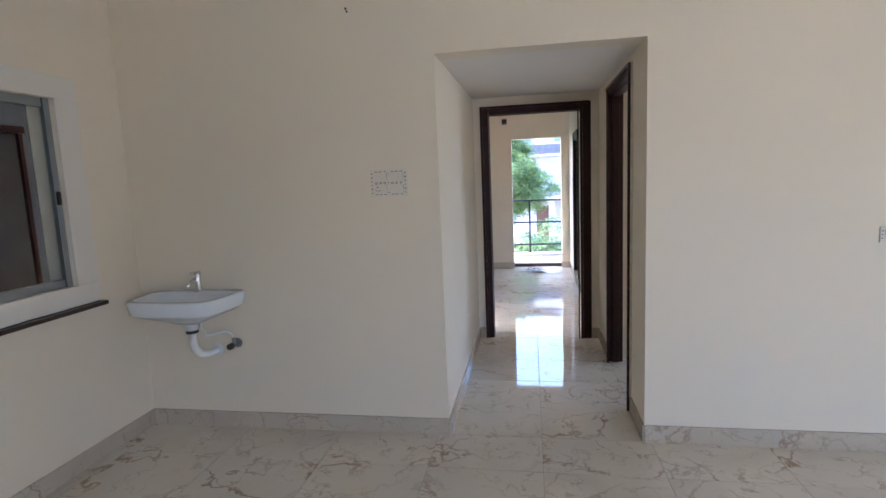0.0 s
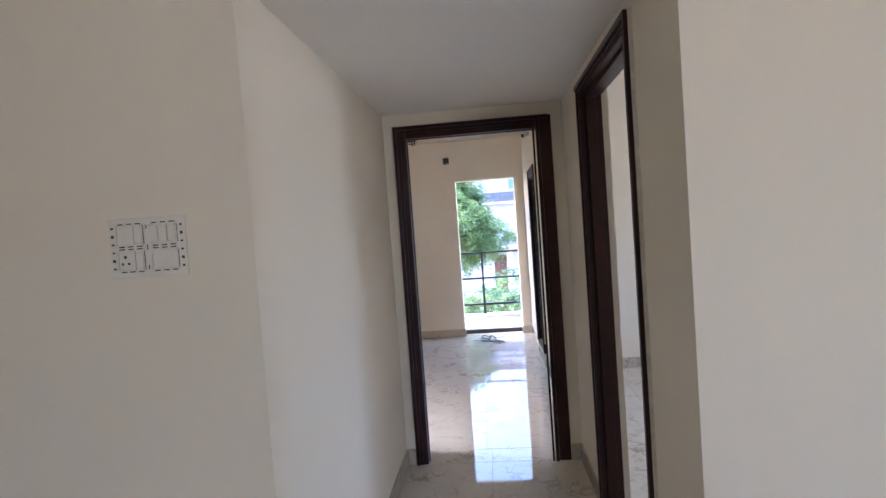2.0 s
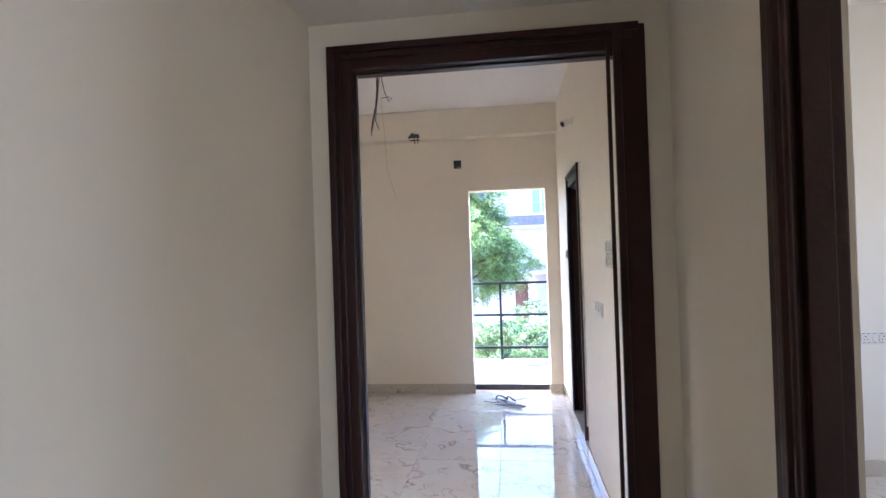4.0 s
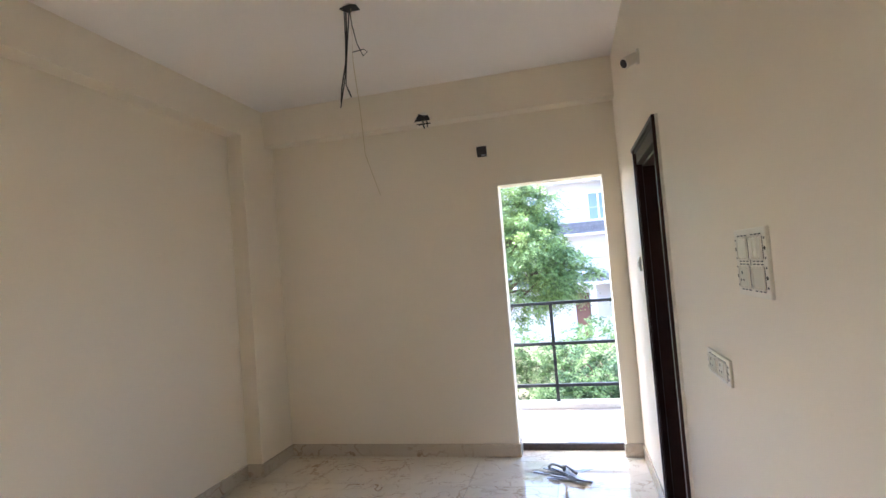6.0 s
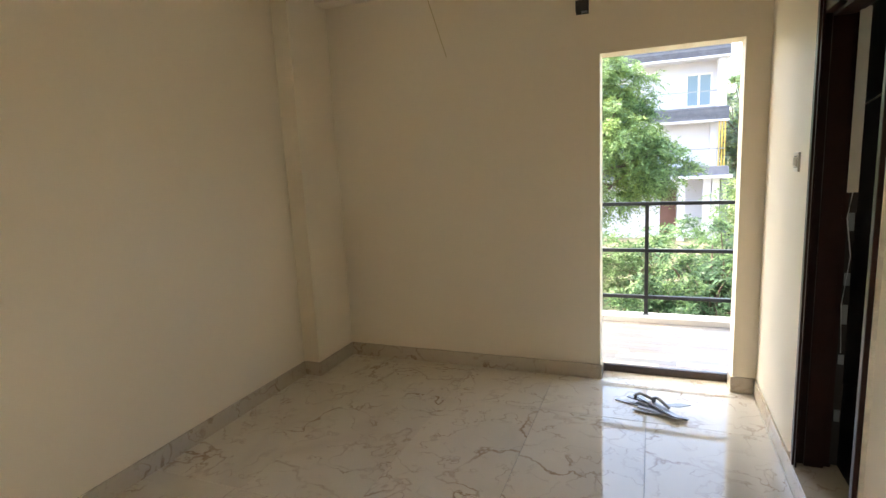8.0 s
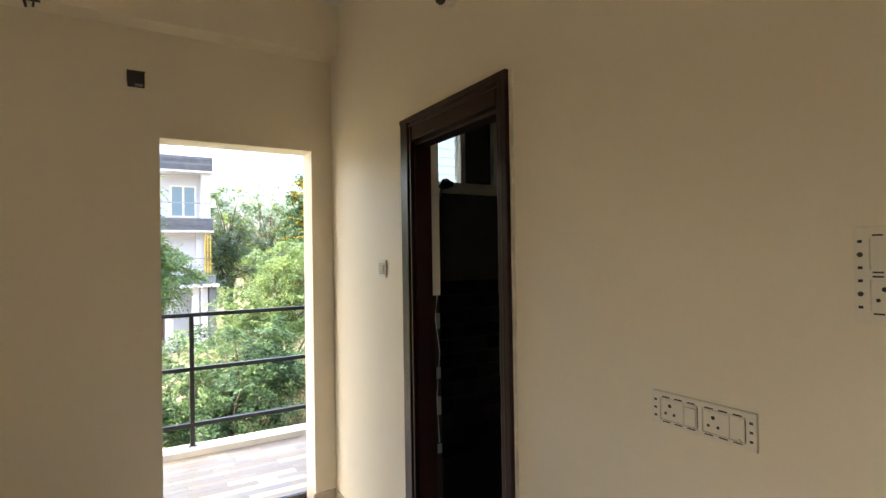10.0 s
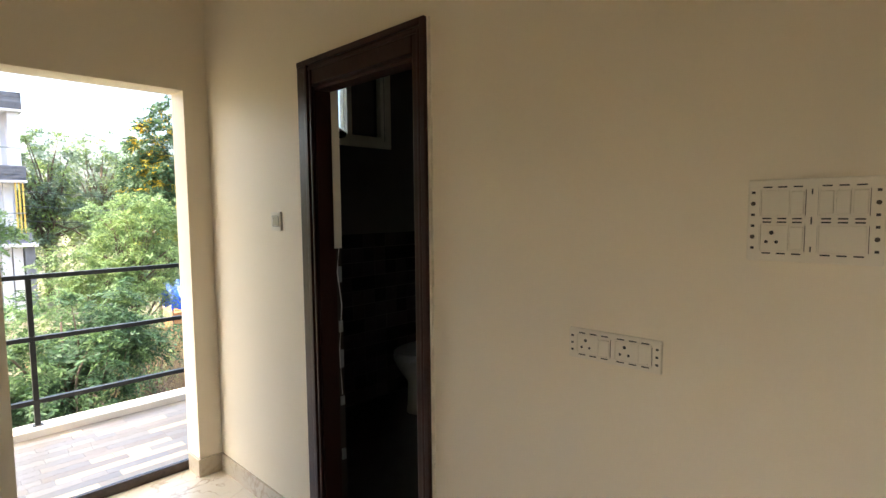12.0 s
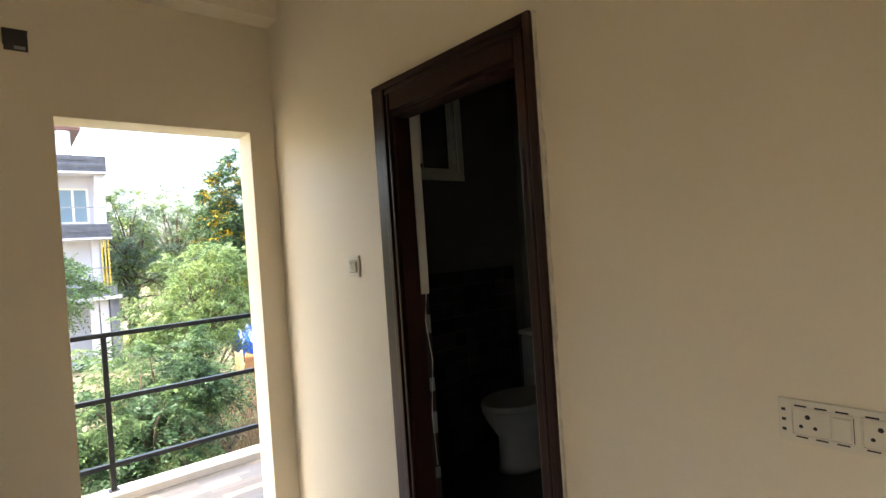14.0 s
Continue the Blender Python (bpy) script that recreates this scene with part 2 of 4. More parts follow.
def wall(name, axis, p0, p1, a0, a1, z0, z1, holes=(), material=None, label="smooth cream painted plaster wall"):
    """A wall p0..p1 thick that runs a0..a1; holes: (b0, b1, zb, zt)."""
    bm = bmesh.new()

    def put(u0, u1, w0, w1):
        if u1 - u0 > 1e-4 and w1 - w0 > 1e-4:
            box(bm, *((u0, u1, p0, p1) if axis == "x" else (p0, p1, u0, u1)), w0, w1)
    u = a0
    for b0, b1, zb, zt in sorted(holes):
        put(u, b0, z0, z1)
        put(b0, b1, z0, zb)
        put(b0, b1, zt, z1)
        u = b1
    put(u, a1, z0, z1)
    return setting(name, bm, material or PAINT, label, "wall")


# ---------- the shell ----------
H = 2.93
XR, YB = 1.150, 5.712
hall(wall("wall_hall_north_west", "x", 0, 0.15, -2.1, 0, 0, H))
hall(wall("wall_hall_north_east", "x", 0, 0.15, 1.1, 4.6, 0, H))
hall(wall("wall_hall_lintel", "x", 0, 0.15, 0, 1.1, 2.175, H))
hall(wall("wall_hall_west", "y", -2.1, -1.947, -5.6, 0, 0, H, [(-1.95, -0.47, 1.01, 2.0)]))
wall("wall_hall_east", "y", 4.6, 4.75, -5.6, 3.95, 0, H, [(1.3, 2.7, 0.9, 2.1)])
# The hole is an unseen opening, added for the hall's fill lamp.
wall("wall_hall_south", "x", -5.6, -5.45, -2.1, 4.75, 0, H, [(2.2, 4.4, 0.05, 2.3)])
hall(wall("wall_corridor_west", "y", -0.13, 0, 0.15, 1.93, 0, H))
hall(wall("wall_corridor_east", "y", 1.1, 1.24, 0.15, 1.93, 0, H, [(0.393, 1.357, 0, 2.125)]))
wall("wall_bedroom_south", "x", 1.87, 2.06, -1.95, 1.272, 0, H, [(0.098, 1.062, 0, 2.125)])
wall("wall_bedroom_east", "y", XR, 1.265, 2.06, YB, 0, H, [(3.999, 4.772, 0.12, 2.065)])
# West hole: unseen window, added and sized to light the bedroom.
wall("wall_bedroom_west", "y", -1.95, -1.82, 2.06, YB, 0, H, [(2.2, 2.87, 1.15, 2.05)])
wall("wall_bedroom_north", "x", YB, 5.88, -1.95, 1.265, 0, H, [(0.24, 1.025, 0, 2.1)])
wall("wall_bathroom_north", "x", 5.75, 5.88, 1.265, 3.15, 0, H, [(1.83, 2.42, 1.95, 2.5)], BATH_WALL, "dark grey tiled bathroom wall")
wall("wall_bathroom_east", "y", 3.0, 3.15, 3.95, 5.75, 0, H, (), BATH_WALL, "dark grey tiled bathroom wall")
wall("wall_second_bedroom_north", "x", 3.83, 3.95, 1.265, 4.6, 0, H)
setting("wall_pilaster", boxes((-1.82, -1.69, 5.256, YB, 0, H)), PAINT, "cream plastered corner pilaster", "pilaster")
setting("wall_beam_north", boxes((-1.69, XR, 5.575, YB, 2.64, H)), PAINT, "cream plastered ceiling beam", "beam")
setting("wall_beam_west", boxes((-1.82, -1.69, 2.06, 5.256, 2.665, H)), PAINT, "cream plastered ceiling beam", "beam")
bm = bmesh.new()
vs = [bm.verts.new(p) for p in ((0, 0.15, 2.178), (1.1, 0.15, 2.178), (1.1, 1.93, 2.21), (0, 1.93, 2.21), (0, 0.15, 2.4), (1.1, 0.15, 2.4), (1.1, 1.93, 2.4), (0, 1.93, 2.4))]
for f in ((3, 2, 1, 0), (4, 5, 6, 7), (0, 1, 5, 4), (1, 2, 6, 5), (2, 3, 7, 6), (3, 0, 4, 7)):
    bm.faces.new([vs[k] for k in f])
hall(setting("ceiling_corridor", bm, CEIL, "low white painted corridor ceiling", "ceiling"))
setting("ceiling", boxes((-2.1, 4.75, -5.6, 5.88, H, H + 0.15)), CEIL, "flat white painted ceiling", "ceiling")
# Slab added out of view to keep sky and sun off the planks.
setting("balcony_shade_slab", boxes((-2.1, 2.75, 5.884, 7.25, H, H + 0.15)), CEIL, "unseen white slab added to shade the balcony", "ceiling")


def skirting(x0, y0, x1, y1, nx, ny, h=0.1, name="baseboard"):
    t = 0.012
    r = (min(x0, x1, x0 + nx * t, x1 + nx * t), max(x0, x1, x0 + nx * t, x1 + nx * t), min(y0, y1, y0 + ny * t, y1 + ny * t), max(y0, y1, y0 + ny * t, y1 + ny * t), 0, h)
    ob = setting(name, boxes(r, bevel=0.002), SKIRT, "veined beige marble skirting", "baseboard")
    if max(y0, y1) < 1.95 and x0 < 4.5:
        hall(ob)


for r in ((-1.947, 0, 0, 0, 0, -1), (1.1, 0, 4.6, 0, 0, -1), (-1.947, -5.4, -1.947, -0.013, 1, 0), (0, 0, 0, 1.93, 1, 0), (1.1, 0, 1.1, 0.388, -1, 0),
          (1.1, 1.362, 1.1, 1.93, -1, 0), (0.013, 1.93, 0.06, 1.93, 0, -1), (1.035, 1.93, 1.087, 1.93, 0, -1), (-1.82, 2.06, -1.82, 5.243, 1, 0),
          (-1.82, 5.256, -1.69, 5.256, 0, -1), (-1.69, 5.244, -1.69, YB - 0.013, 1, 0), (-1.69, YB, 0.24, YB, 0, -1), (1.025, YB, XR, YB, 0, -1),
          (XR, 4.80, XR, YB - 0.013, -1, 0), (XR, 2.06, XR, 3.998, -1, 0), (0.24, YB - 0.012, 0.24, 5.85, 1, 0), (1.025, YB - 0.012, 1.025, 5.85, -1, 0),
          (1.27, 3.83, 4.6, 3.83, 0, -1), (4.6, 0.15, 4.6, 3.81, -1, 0)):
    skirting(*r)

# ---------- window of the hall ----------
win = hall(thing("window_1", "white framed sliding window with brown granite sill", "window", kind="structure"))
y0, y1, z0, z1 = -1.95, -0.47, 1.01, 2.0
for n, r in (("head", (-1.947, -1.925, y0 - 0.14, y1 + 0.14, z1, z1 + 0.12)), ("foot", (-1.947, -1.925, y0 - 0.14, y1 + 0.14, z0 - 0.11, z0)),
             ("side", (-1.947, -1.925, y1, y1 + 0.14, z0, z1)), ("side", (-1.947, -1.925, y0 - 0.14, y0, z0, z1))):
    part("window_frame_" + n, boxes(r, bevel=0.004), UPVC, win)
part("window_sill", boxes((-1.947, -1.89, y0 - 0.16, y1 + 0.15, z0 - 0.135, z0 - 0.112), bevel=0.004), GRANITE, win, "dark brown granite sill")
for a, b in ((y0, -1.19), (-1.23, y1)):
    xx = -2.03 if a == y0 else -1.99
    s = part("sash", boxes((xx, xx + 0.03, a, a + 0.035, z0, z1), (xx, xx + 0.03, b - 0.035, b, z0, z1), (xx, xx + 0.03, a + 0.045, b - 0.045, z0, z0 + 0.045), (xx, xx + 0.03, a + 0.045, b - 0.045, z1 - 0.045, z1)), ALU, win, "grey aluminium sash")
    p = part("pane", boxes((xx + 0.012, xx + 0.017, a + 0.045, b - 0.045, z0 + 0.045, z1 - 0.045)), GLASS, s)
    p.visible_shadow = False
    part("latch", boxes((xx + 0.03, xx + 0.045, b - 0.03, b - 0.012, 1.45, 1.52), bevel=0.003), BLACK, s, "black latch")
hall(setting("wall_shaft", boxes((-3.1, -3.0, -3.4, 0.6, 0, H), (-3.0, -2.1, -3.4, -3.3, 0, H), (-3.0, -2.1, 0.5, 0.6, 0, H), (-3.1, -2.1, -3.4, 0.6, H, H + 0.1), (-3.1, -2.1, -3.4, 0.6, -0.1, 0)), CONCRETE, "grey plastered shaft wall, coloured darker for its shade", "wall"))
d = hall(thing("shaft_door", "dark wooden door in the dim shaft", "door"))
part("leaf", boxes((-2.99, -2.95, -1.6, 0.22, 0.0, 1.93), bevel=0.005), DUSTY, d)
part("frame", boxes((-2.995, -2.93, -1.66, 0.27, 1.932, 1.98), (-2.995, -2.93, 0.222, 0.25, 0, 1.93)), WOOD, d)


# ---------- door frames ----------
def door_frame(name, w, h, depth, m, label, member=0.082, ragged=True, stop=0.014, head=0.0):
    """Local x runs across the opening, y through the wall, z up; y = 0 is the face that is seen."""
    d = thing(name, label, "door frame", m, kind="structure")
    q, top = member, head or member
    for a, b, n in ((0, q, "jamb"), (w - q, w, "jamb")):
        s = 1 if a == 0 else -1
        part(n, boxes((a + 0.002, b - 0.002, -0.012, depth, 0.0, h - 0.002), bevel=0.004), WOOD, d)
        e = b if s == 1 else a
        part("stop", boxes((min(e, e + s * stop), max(e, e + s * stop), 0.02, depth - 0.03, 0, h - top), bevel=0.003), WOOD, d)
        part("moulding", boxes((min(a, a + s * 0.022), max(a, a + s * 0.022), -0.026, -0.012, 0, h), (min(a + s * 0.03, a + s * 0.042), max(a + s * 0.03, a + s * 0.042), -0.02, -0.012, 0, h - 0.03), bevel=0.003), WOOD, d)
    part("head", boxes((q, w - q, -0.012, depth, h - top, h - 0.002), bevel=0.004), WOOD, d)
    part("stop", boxes((q + stop, w - q - stop, 0.02, depth - 0.03, h - top - stop, h - top), bevel=0.003), WOOD, d)
    part("moulding", boxes((0.022, w - 0.022, -0.026, -0.012, h - 0.022, h), (0.042, w - 0.042, -0.02, -0.012, h - 0.042, h - 0.03), bevel=0.003), WOOD, d)
    if ragged:
        rng = random.Random(name)
        bm = bmesh.new()
        z = 0.1
        while z < h - 0.1:
            l = rng.uniform(0.04, 0.28)
            t = rng.uniform(0.003, 0.011)
            box(bm, -t, 0.0, -0.012, 0.004, z, min(z + l, h))
            z += l
        part("filler", bm, FILLER, d, "ragged white filler along the jamb")
    return d


hall(door_frame("door_1", 0.968, 2.13, 0.075, pose(0.064, 1.93, 0), "dark stained wooden door frame without a leaf", member=0.075, ragged=False, stop=0.006))
hall(door_frame("door_2", 0.968, 2.13, 0.1, pose(1.1, 0.390, 0, 0, 0, 90) @ Matrix.Diagonal((1, -1, 1, 1)), "dark stained wooden door frame without a leaf", member=0.054))
door_frame("door_3", 0.777, 1.935, 0.12, pose(XR, 3.997, 0.135, 0, 0, 90) @ Matrix.Diagonal((1, -1, 1, 1)), "dark brown moulded bathroom door frame, standing open", member=0.072, head=0.098)
setting("trim_bathroom_step", boxes((1.125, 1.3, 3.998, 4.80, 0.12, 0.135), (1.133, XR, 3.998, 4.80, 0, 0.12), bevel=0.002), SKIRT, "raised pale marble step", "step")

# ---------- balcony ----------
setting("balcony_slab", boxes((-1.95, 2.6, 5.883, 7.15, -0.2, 0.001)), KERB, "balcony floor slab", "balcony")
setting("trim_threshold", boxes((0.24, 1.025, 5.855, 5.882, -0.01, 0.052), bevel=0.002), GRANITE, "dark granite threshold strip", "threshold")
setting("kerb_balcony", boxes((-1.95, 2.6, 6.985, 7.15, 0.001, 0.062), bevel=0.006), KERB, "low white painted balcony kerb", "kerb")
rail = thing("balcony_railing", "black painted steel balcony railing", "railing")
for z in (0.225, 0.645, 1.055):
    part("rail", boxes((-1.95, 2.6, 7.072, 7.108, z - 0.018, z + 0.012), bevel=0.003), RAIL, rail)
for x in (-0.8, 0.508, 1.82):
    part("post", boxes((x - 0.016, x + 0.016, 7.076, 7.104, 0.062, 1.037), bevel=0.003), RAIL, rail)
    part("base_plate", boxes((x - 0.03, x + 0.03, 7.06, 7.12, 0.062, 0.066)), RAIL, rail)


# ---------- switch plates ----------
def switch_plate(name, w, h, cells, label, m, screws=True):
    """Local x across, z up, the face looks to -y. cells: (x0, z0, x1, z1, kind)."""
    d = thing(name, label, "switch plate", m, {"socket_strip": "socket strips", "switchboard": "switchboards"}.get(name, ""))
    part("plate", boxes((-w / 2, w / 2, -0.009, 0, -h / 2, h / 2), bevel=0.003), PLASTIC, d)
    for x0, z0, x1, z1, kind in cells:
        g = 0.0022
        part("module_frame", boxes((x0, x1, -0.0125, -0.009, z0, z0 + g), (x0, x1, -0.0125, -0.009, z1 - g, z1), (x0, x0 + g, -0.0125, -0.009, z0, z1), (x1 - g, x1, -0.0125, -0.009, z0, z1)), PLASTIC, d)
        bm = bmesh.new()
        for k in range(3):
            u = x0 + (x1 - x0) * (k + 0.2) / 3
            for zz in (z0 - 0.0022, z1 + 0.0022):
                box(bm, u, u + (x1 - x0) * 0.2, -0.0099, -0.008, zz - 0.0014, zz + 0.0014)
        tagged(part("slot", bm, BLACK, d), kind="stuff")
        bm = bmesh.new()
        for k in range(4):
            u = x0 + (x1 - x0) * (k + 0.5) / 4
            for zz in (z0 + 0.0045, z1 - 0.0045):
                box(bm, u - 0.0022, u + 0.0022, -0.0120, -0.009, zz - 0.002, zz + 0.002)
        tagged(part("clip", bm, PLASTIC, d), kind="stuff")
        # Thin dark bars draw the shadow line along each module's sides.
        tagged(part("module_edge_shade", boxes((x1 - 0.0006, x1 + 0.0010, -0.0100, -0.008, z0 + 0.004, z1 - 0.004), (x0 - 0.0008, x0, -0.0100, -0.008, z0 + 0.004, z1 - 0.002)), SEAM, d), kind="stuff")
        zc, a = (z0 + z1) / 2, (x1 - x0) / 3
        if kind in ("sock", "sock2"):
            bm = bmesh.new()
            for px, pz, r in ((a * 0.85, 0.010, 0.0042), (a * 0.5, -0.008, 0.0033), (a * 1.2, -0.008, 0.0033)):
                cyl(bm, (x0 + px, -0.0118, zc + pz), (x0 + px, -0.0095, zc + pz), r, 10)
            part("face", boxes((x0 + 0.003, x0 + 2 * a - 0.001, -0.0112, -0.009, z0 + 0.004, z1 - 0.004), bevel=0.0008), ROCKER, d)
            part("socket_holes", bm, BLACK, d)
            ks = (2,) if kind == "sock" else ()
        elif kind == "blank":
            part("face", boxes((x0 + 0.003, x1 - 0.003, -0.0112, -0.009, z0 + 0.004, z1 - 0.004), bevel=0.0008), ROCKER, d)
            ks = ()
        elif kind == "one":
            part("face", boxes((x0 + 0.003, x0 + 2 * a - 0.001, -0.0112, -0.009, z0 + 0.004, z1 - 0.004), bevel=0.0008), ROCKER, d)
            ks = (2,)
        else:
            ks = (0, 1, 2)
        for k in ks:
            part("rocker", boxes((x0 + a * k + 0.002, x0 + a * (k + 1) - 0.002, -0.0145, -0.009, z0 + 0.007, z1 - 0.007), bevel=0.0015), ROCKER, d)
    if screws:
        hole_mesh = mesh_of("screw_hole", boxes((-0.0032, 0.0032, -0.0099, -0.0085, -0.0024, 0.0024)), BLACK)
        head_mesh = mesh_of("screw", cyl(cyl(bmesh.new(), (0, -0.0105, 0), (0, -0.0085, 0), 0.0042, 10), (0, -0.0109, 0), (0, -0.0104, 0), 0.0016, 6), SEAM)
        for x in (-w / 2 + 0.010, w / 2 - 0.010):
            n = 6 if h > 0.1 else 3
            for k in range(n):
                z = -h / 2 + h * (k + 1.15) / (n + 1.3)
                if n == 6 and k in (1, 4):
                    part("screw", head_mesh, None, d, at=pose(x, 0, z))
                else:
                    part("screw_hole", hole_mesh, None, d, at=pose(x, 0, z))
        if h > 0.1:
            tagged(part("centre_slot", boxes(*[(-0.0012, 0.0012, -0.0099, -0.008, z - l, z + l) for z, l in ((-h * 0.34, 0.005), (0, 0.007), (h * 0.34, 0.005))]), BLACK, d), kind="stuff")
    return d


def board(w, h):
    cw, ch, u, v = w * 0.35, h * 0.355, w * 0.222, h * 0.213
    return [(-u - cw / 2, v - ch / 2, -u + cw / 2, v + ch / 2, "one"), (u - cw / 2, v - ch / 2, u + cw / 2, v + ch / 2, "three"),
            (-u - cw / 2, -v - ch / 2, -u + cw / 2, -v + ch / 2, "sock"), (u - cw / 2, -v - ch / 2, u + cw / 2, -v + ch / 2, "blank")]


def strip(w, h):
    cw, ch, u = w * 0.385, h * 0.66, w * 0.215
    return [(-u - cw / 2, -ch / 2, -u + cw / 2, ch / 2, "sock"), (u - cw / 2, -ch / 2, u + cw / 2, ch / 2, "sock2")]


EAST = pose(0, 0, 0, 0, 0, -90)
hall(switch_plate("switchboard", 0.213, 0.157, board(0.213, 0.157), "white plastic switchboard with socket and rockers", pose(-0.288, 0, 1.493)))
switch_plate("switchboard", 0.215, 0.160, board(0.215, 0.160), "white plastic switchboard with socket and rockers", pose(XR, 2.974, 1.437) @ EAST)
switch_plate("socket_strip", 0.238, 0.078, strip(0.238, 0.078), "white plastic double socket strip low on the wall", pose(XR, 3.366, 1.12) @ EAST)
hall(switch_plate("socket_strip", 0.238, 0.078, strip(0.238, 0.078), "white plastic double socket strip on cream wall", pose(2.32, 0, 1.14)))
switch_plate("light_switch", 0.085, 0.085, [(-0.028, -0.022, 0.028, 0.022, "three")], "small white switch plate beside the bathroom door", pose(XR, 4.996, 1.418) @ EAST, False)
switch_plate("socket_strip", 0.238, 0.078, strip(0.238, 0.078), "white plastic double socket strip on cream wall", pose(2.89, 3.83, 0.855))

# ---------- floor tiles last of the structure ----------
setting("floor", boxes((-2.1, 4.75, -5.6, 5.85, -0.2, -0.004)), GROUT, "polished veined white marble tile floor", "floor")
setting("floor_bathroom", boxes((1.265, 3.0, 3.95, 5.75, -0.004, 0.1)), BATH_FLOOR, "dark anti-slip bathroom floor", "floor")


# ---------- things of the hall ----------
basin = hall(thing("wash_basin", "white ceramic wall-hung wash basin with chrome tap", "wash basin", pose(-1.50, 0, 0.89)))
bm = bmesh.new()
N = 40


def basin_ring(z, rx, ry, cy, wallside=True, taper=0.0):
    """A rounded rectangle, narrower towards the front by the taper."""
    out = []
    for k in range(N):
        a = 2 * math.pi * k / N
        c, sn = math.cos(a), math.sin(a)
        y = cy + ry * (abs(sn) ** 0.4) * (1 if sn >= 0 else -1)
        x = rx * (abs(c) ** 0.4) * (1 if c >= 0 else -1) * (1 + taper * (y - cy) / ry)
        out.append(bm.verts.new((x, min(y, -0.002) if wallside else y, z)))
    return out


rings = [basin_ring(-0.17, 0.06, 0.05, -0.16), basin_ring(-0.145, 0.13, 0.09, -0.16), basin_ring(-0.105, 0.235, 0.165, -0.172, True, 0.08), basin_ring(-0.085, 0.268, 0.186, -0.19, True, 0.1),
         basin_ring(-0.075, 0.282, 0.195, -0.197, True, 0.1), basin_ring(-0.008, 0.292, 0.200, -0.202, True, 0.1), basin_ring(0.0, 0.286, 0.196, -0.2, True, 0.1), basin_ring(0.0, 0.255, 0.125, -0.235, False, 0.08),
         basin_ring(-0.012, 0.245, 0.117, -0.235, False, 0.08), basin_ring(-0.065, 0.20, 0.095, -0.235, False), basin_ring(-0.09, 0.07, 0.05, -0.235, False)]
for a, b in zip(rings, rings[1:]):
    for k in range(N):
        bm.faces.new((a[k], a[(k + 1) % N], b[(k + 1) % N], b[k]))
bm.faces.new(rings[0][::-1])
bm.faces.new(rings[-1])
bowl = part("bowl", bm, CERAMIC, basin, smooth=True)
bm = bmesh.new()
cyl(bm, (0.0, -0.06, 0.0), (0.0, -0.06, 0.012), 0.027, 20)
cyl(bm, (0.0, -0.06, 0.012), (0.0, -0.06, 0.105), 0.019, 20)
tap = part("tap", bm, CHROME, basin, "chrome pillar tap", smooth=False)
part("spout", tube(bmesh.new(), [(0.0, -0.07, 0.075), (0.0, -0.11, 0.072), (0.0, -0.145, 0.062), (0.0, -0.16, 0.045)], 0.011, 12), CHROME, tap, smooth=True)
part("lever", boxes((-0.01, 0.01, -0.115, -0.04, 0.115, 0.124), (-0.015, 0.015, -0.075, -0.045, 0.104, 0.116), bevel=0.003), CHROME, tap)
part("drain_collar", cyl(bmesh.new(), (0, -0.16, -0.215), (0, -0.16, -0.17), 0.032, 20), PVC, basin, smooth=False)
part("drain_nut", cyl(bmesh.new(), (0, -0.16, -0.232), (0, -0.16, -0.216), 0.036, 16), BLACK, basin)
part("waste_pipe", tube(bmesh.new(), [(0, -0.16, -0.232), (0.0, -0.16, -0.29), (0.006, -0.155, -0.335), (0.02, -0.13, -0.37), (0.035, -0.08, -0.385), (0.045, -0.03, -0.385), (0.05, -0.002, -0.385)], 0.021, 14), PVC, basin, "white waste pipe into the wall", True)
part("wall_flange", cyl(bmesh.new(), (0.05, -0.012, -0.385), (0.05, -0.001, -0.385), 0.036, 18), PVC, basin)
part("supply_hose", tube(bmesh.new(), [(0.03, -0.12, -0.15), (0.03, -0.12, -0.22), (0.05, -0.10, -0.27), (0.10, -0.07, -0.265), (0.15, -0.06, -0.255), (0.18, -0.05, -0.27), (0.19, -0.047, -0.295)], 0.007, 8), PVC, basin, "thin white supply hose", True)
valve = hall(thing("angle_valve", "small dark angle valve on the wall", "valve", pose(-1.31, 0, 0.55)))
part("body", cyl(bmesh.new(), (0, -0.07, 0), (0, -0.001, 0), 0.014, 12), STEEL, valve)
part("outlet", cyl(bmesh.new(), (0, -0.045, 0), (0, -0.045, 0.045), 0.010, 12), STEEL, valve)
part("flange", cyl(bmesh.new(), (0, -0.008, 0), (0, -0.001, 0), 0.03, 16), STEEL, valve)
part("knob", cyl(bmesh.new(), (0, -0.095, 0), (0, -0.07, 0), 0.02, 8), BLACK, valve)

hook = hall(thing("wall_hook", "tiny bare screw and wire stub on the cream wall", "hook", pose(-0.48, 0, 2.45)))
part("screw", cyl(bmesh.new(), (0, -0.008, 0), (0, 0, 0), 0.006, 8), SEAM, hook)
part("screw", cyl(bmesh.new(), (0.006, -0.008, -0.016), (0.006, 0, -0.016), 0.005, 8), SEAM, hook)
part("wire_stub", tube(bmesh.new(), [(0.012, -0.001, -0.03), (0.016, -0.014, -0.045), (0.026, -0.012, -0.052)], 0.005, 6), PVC, hook)

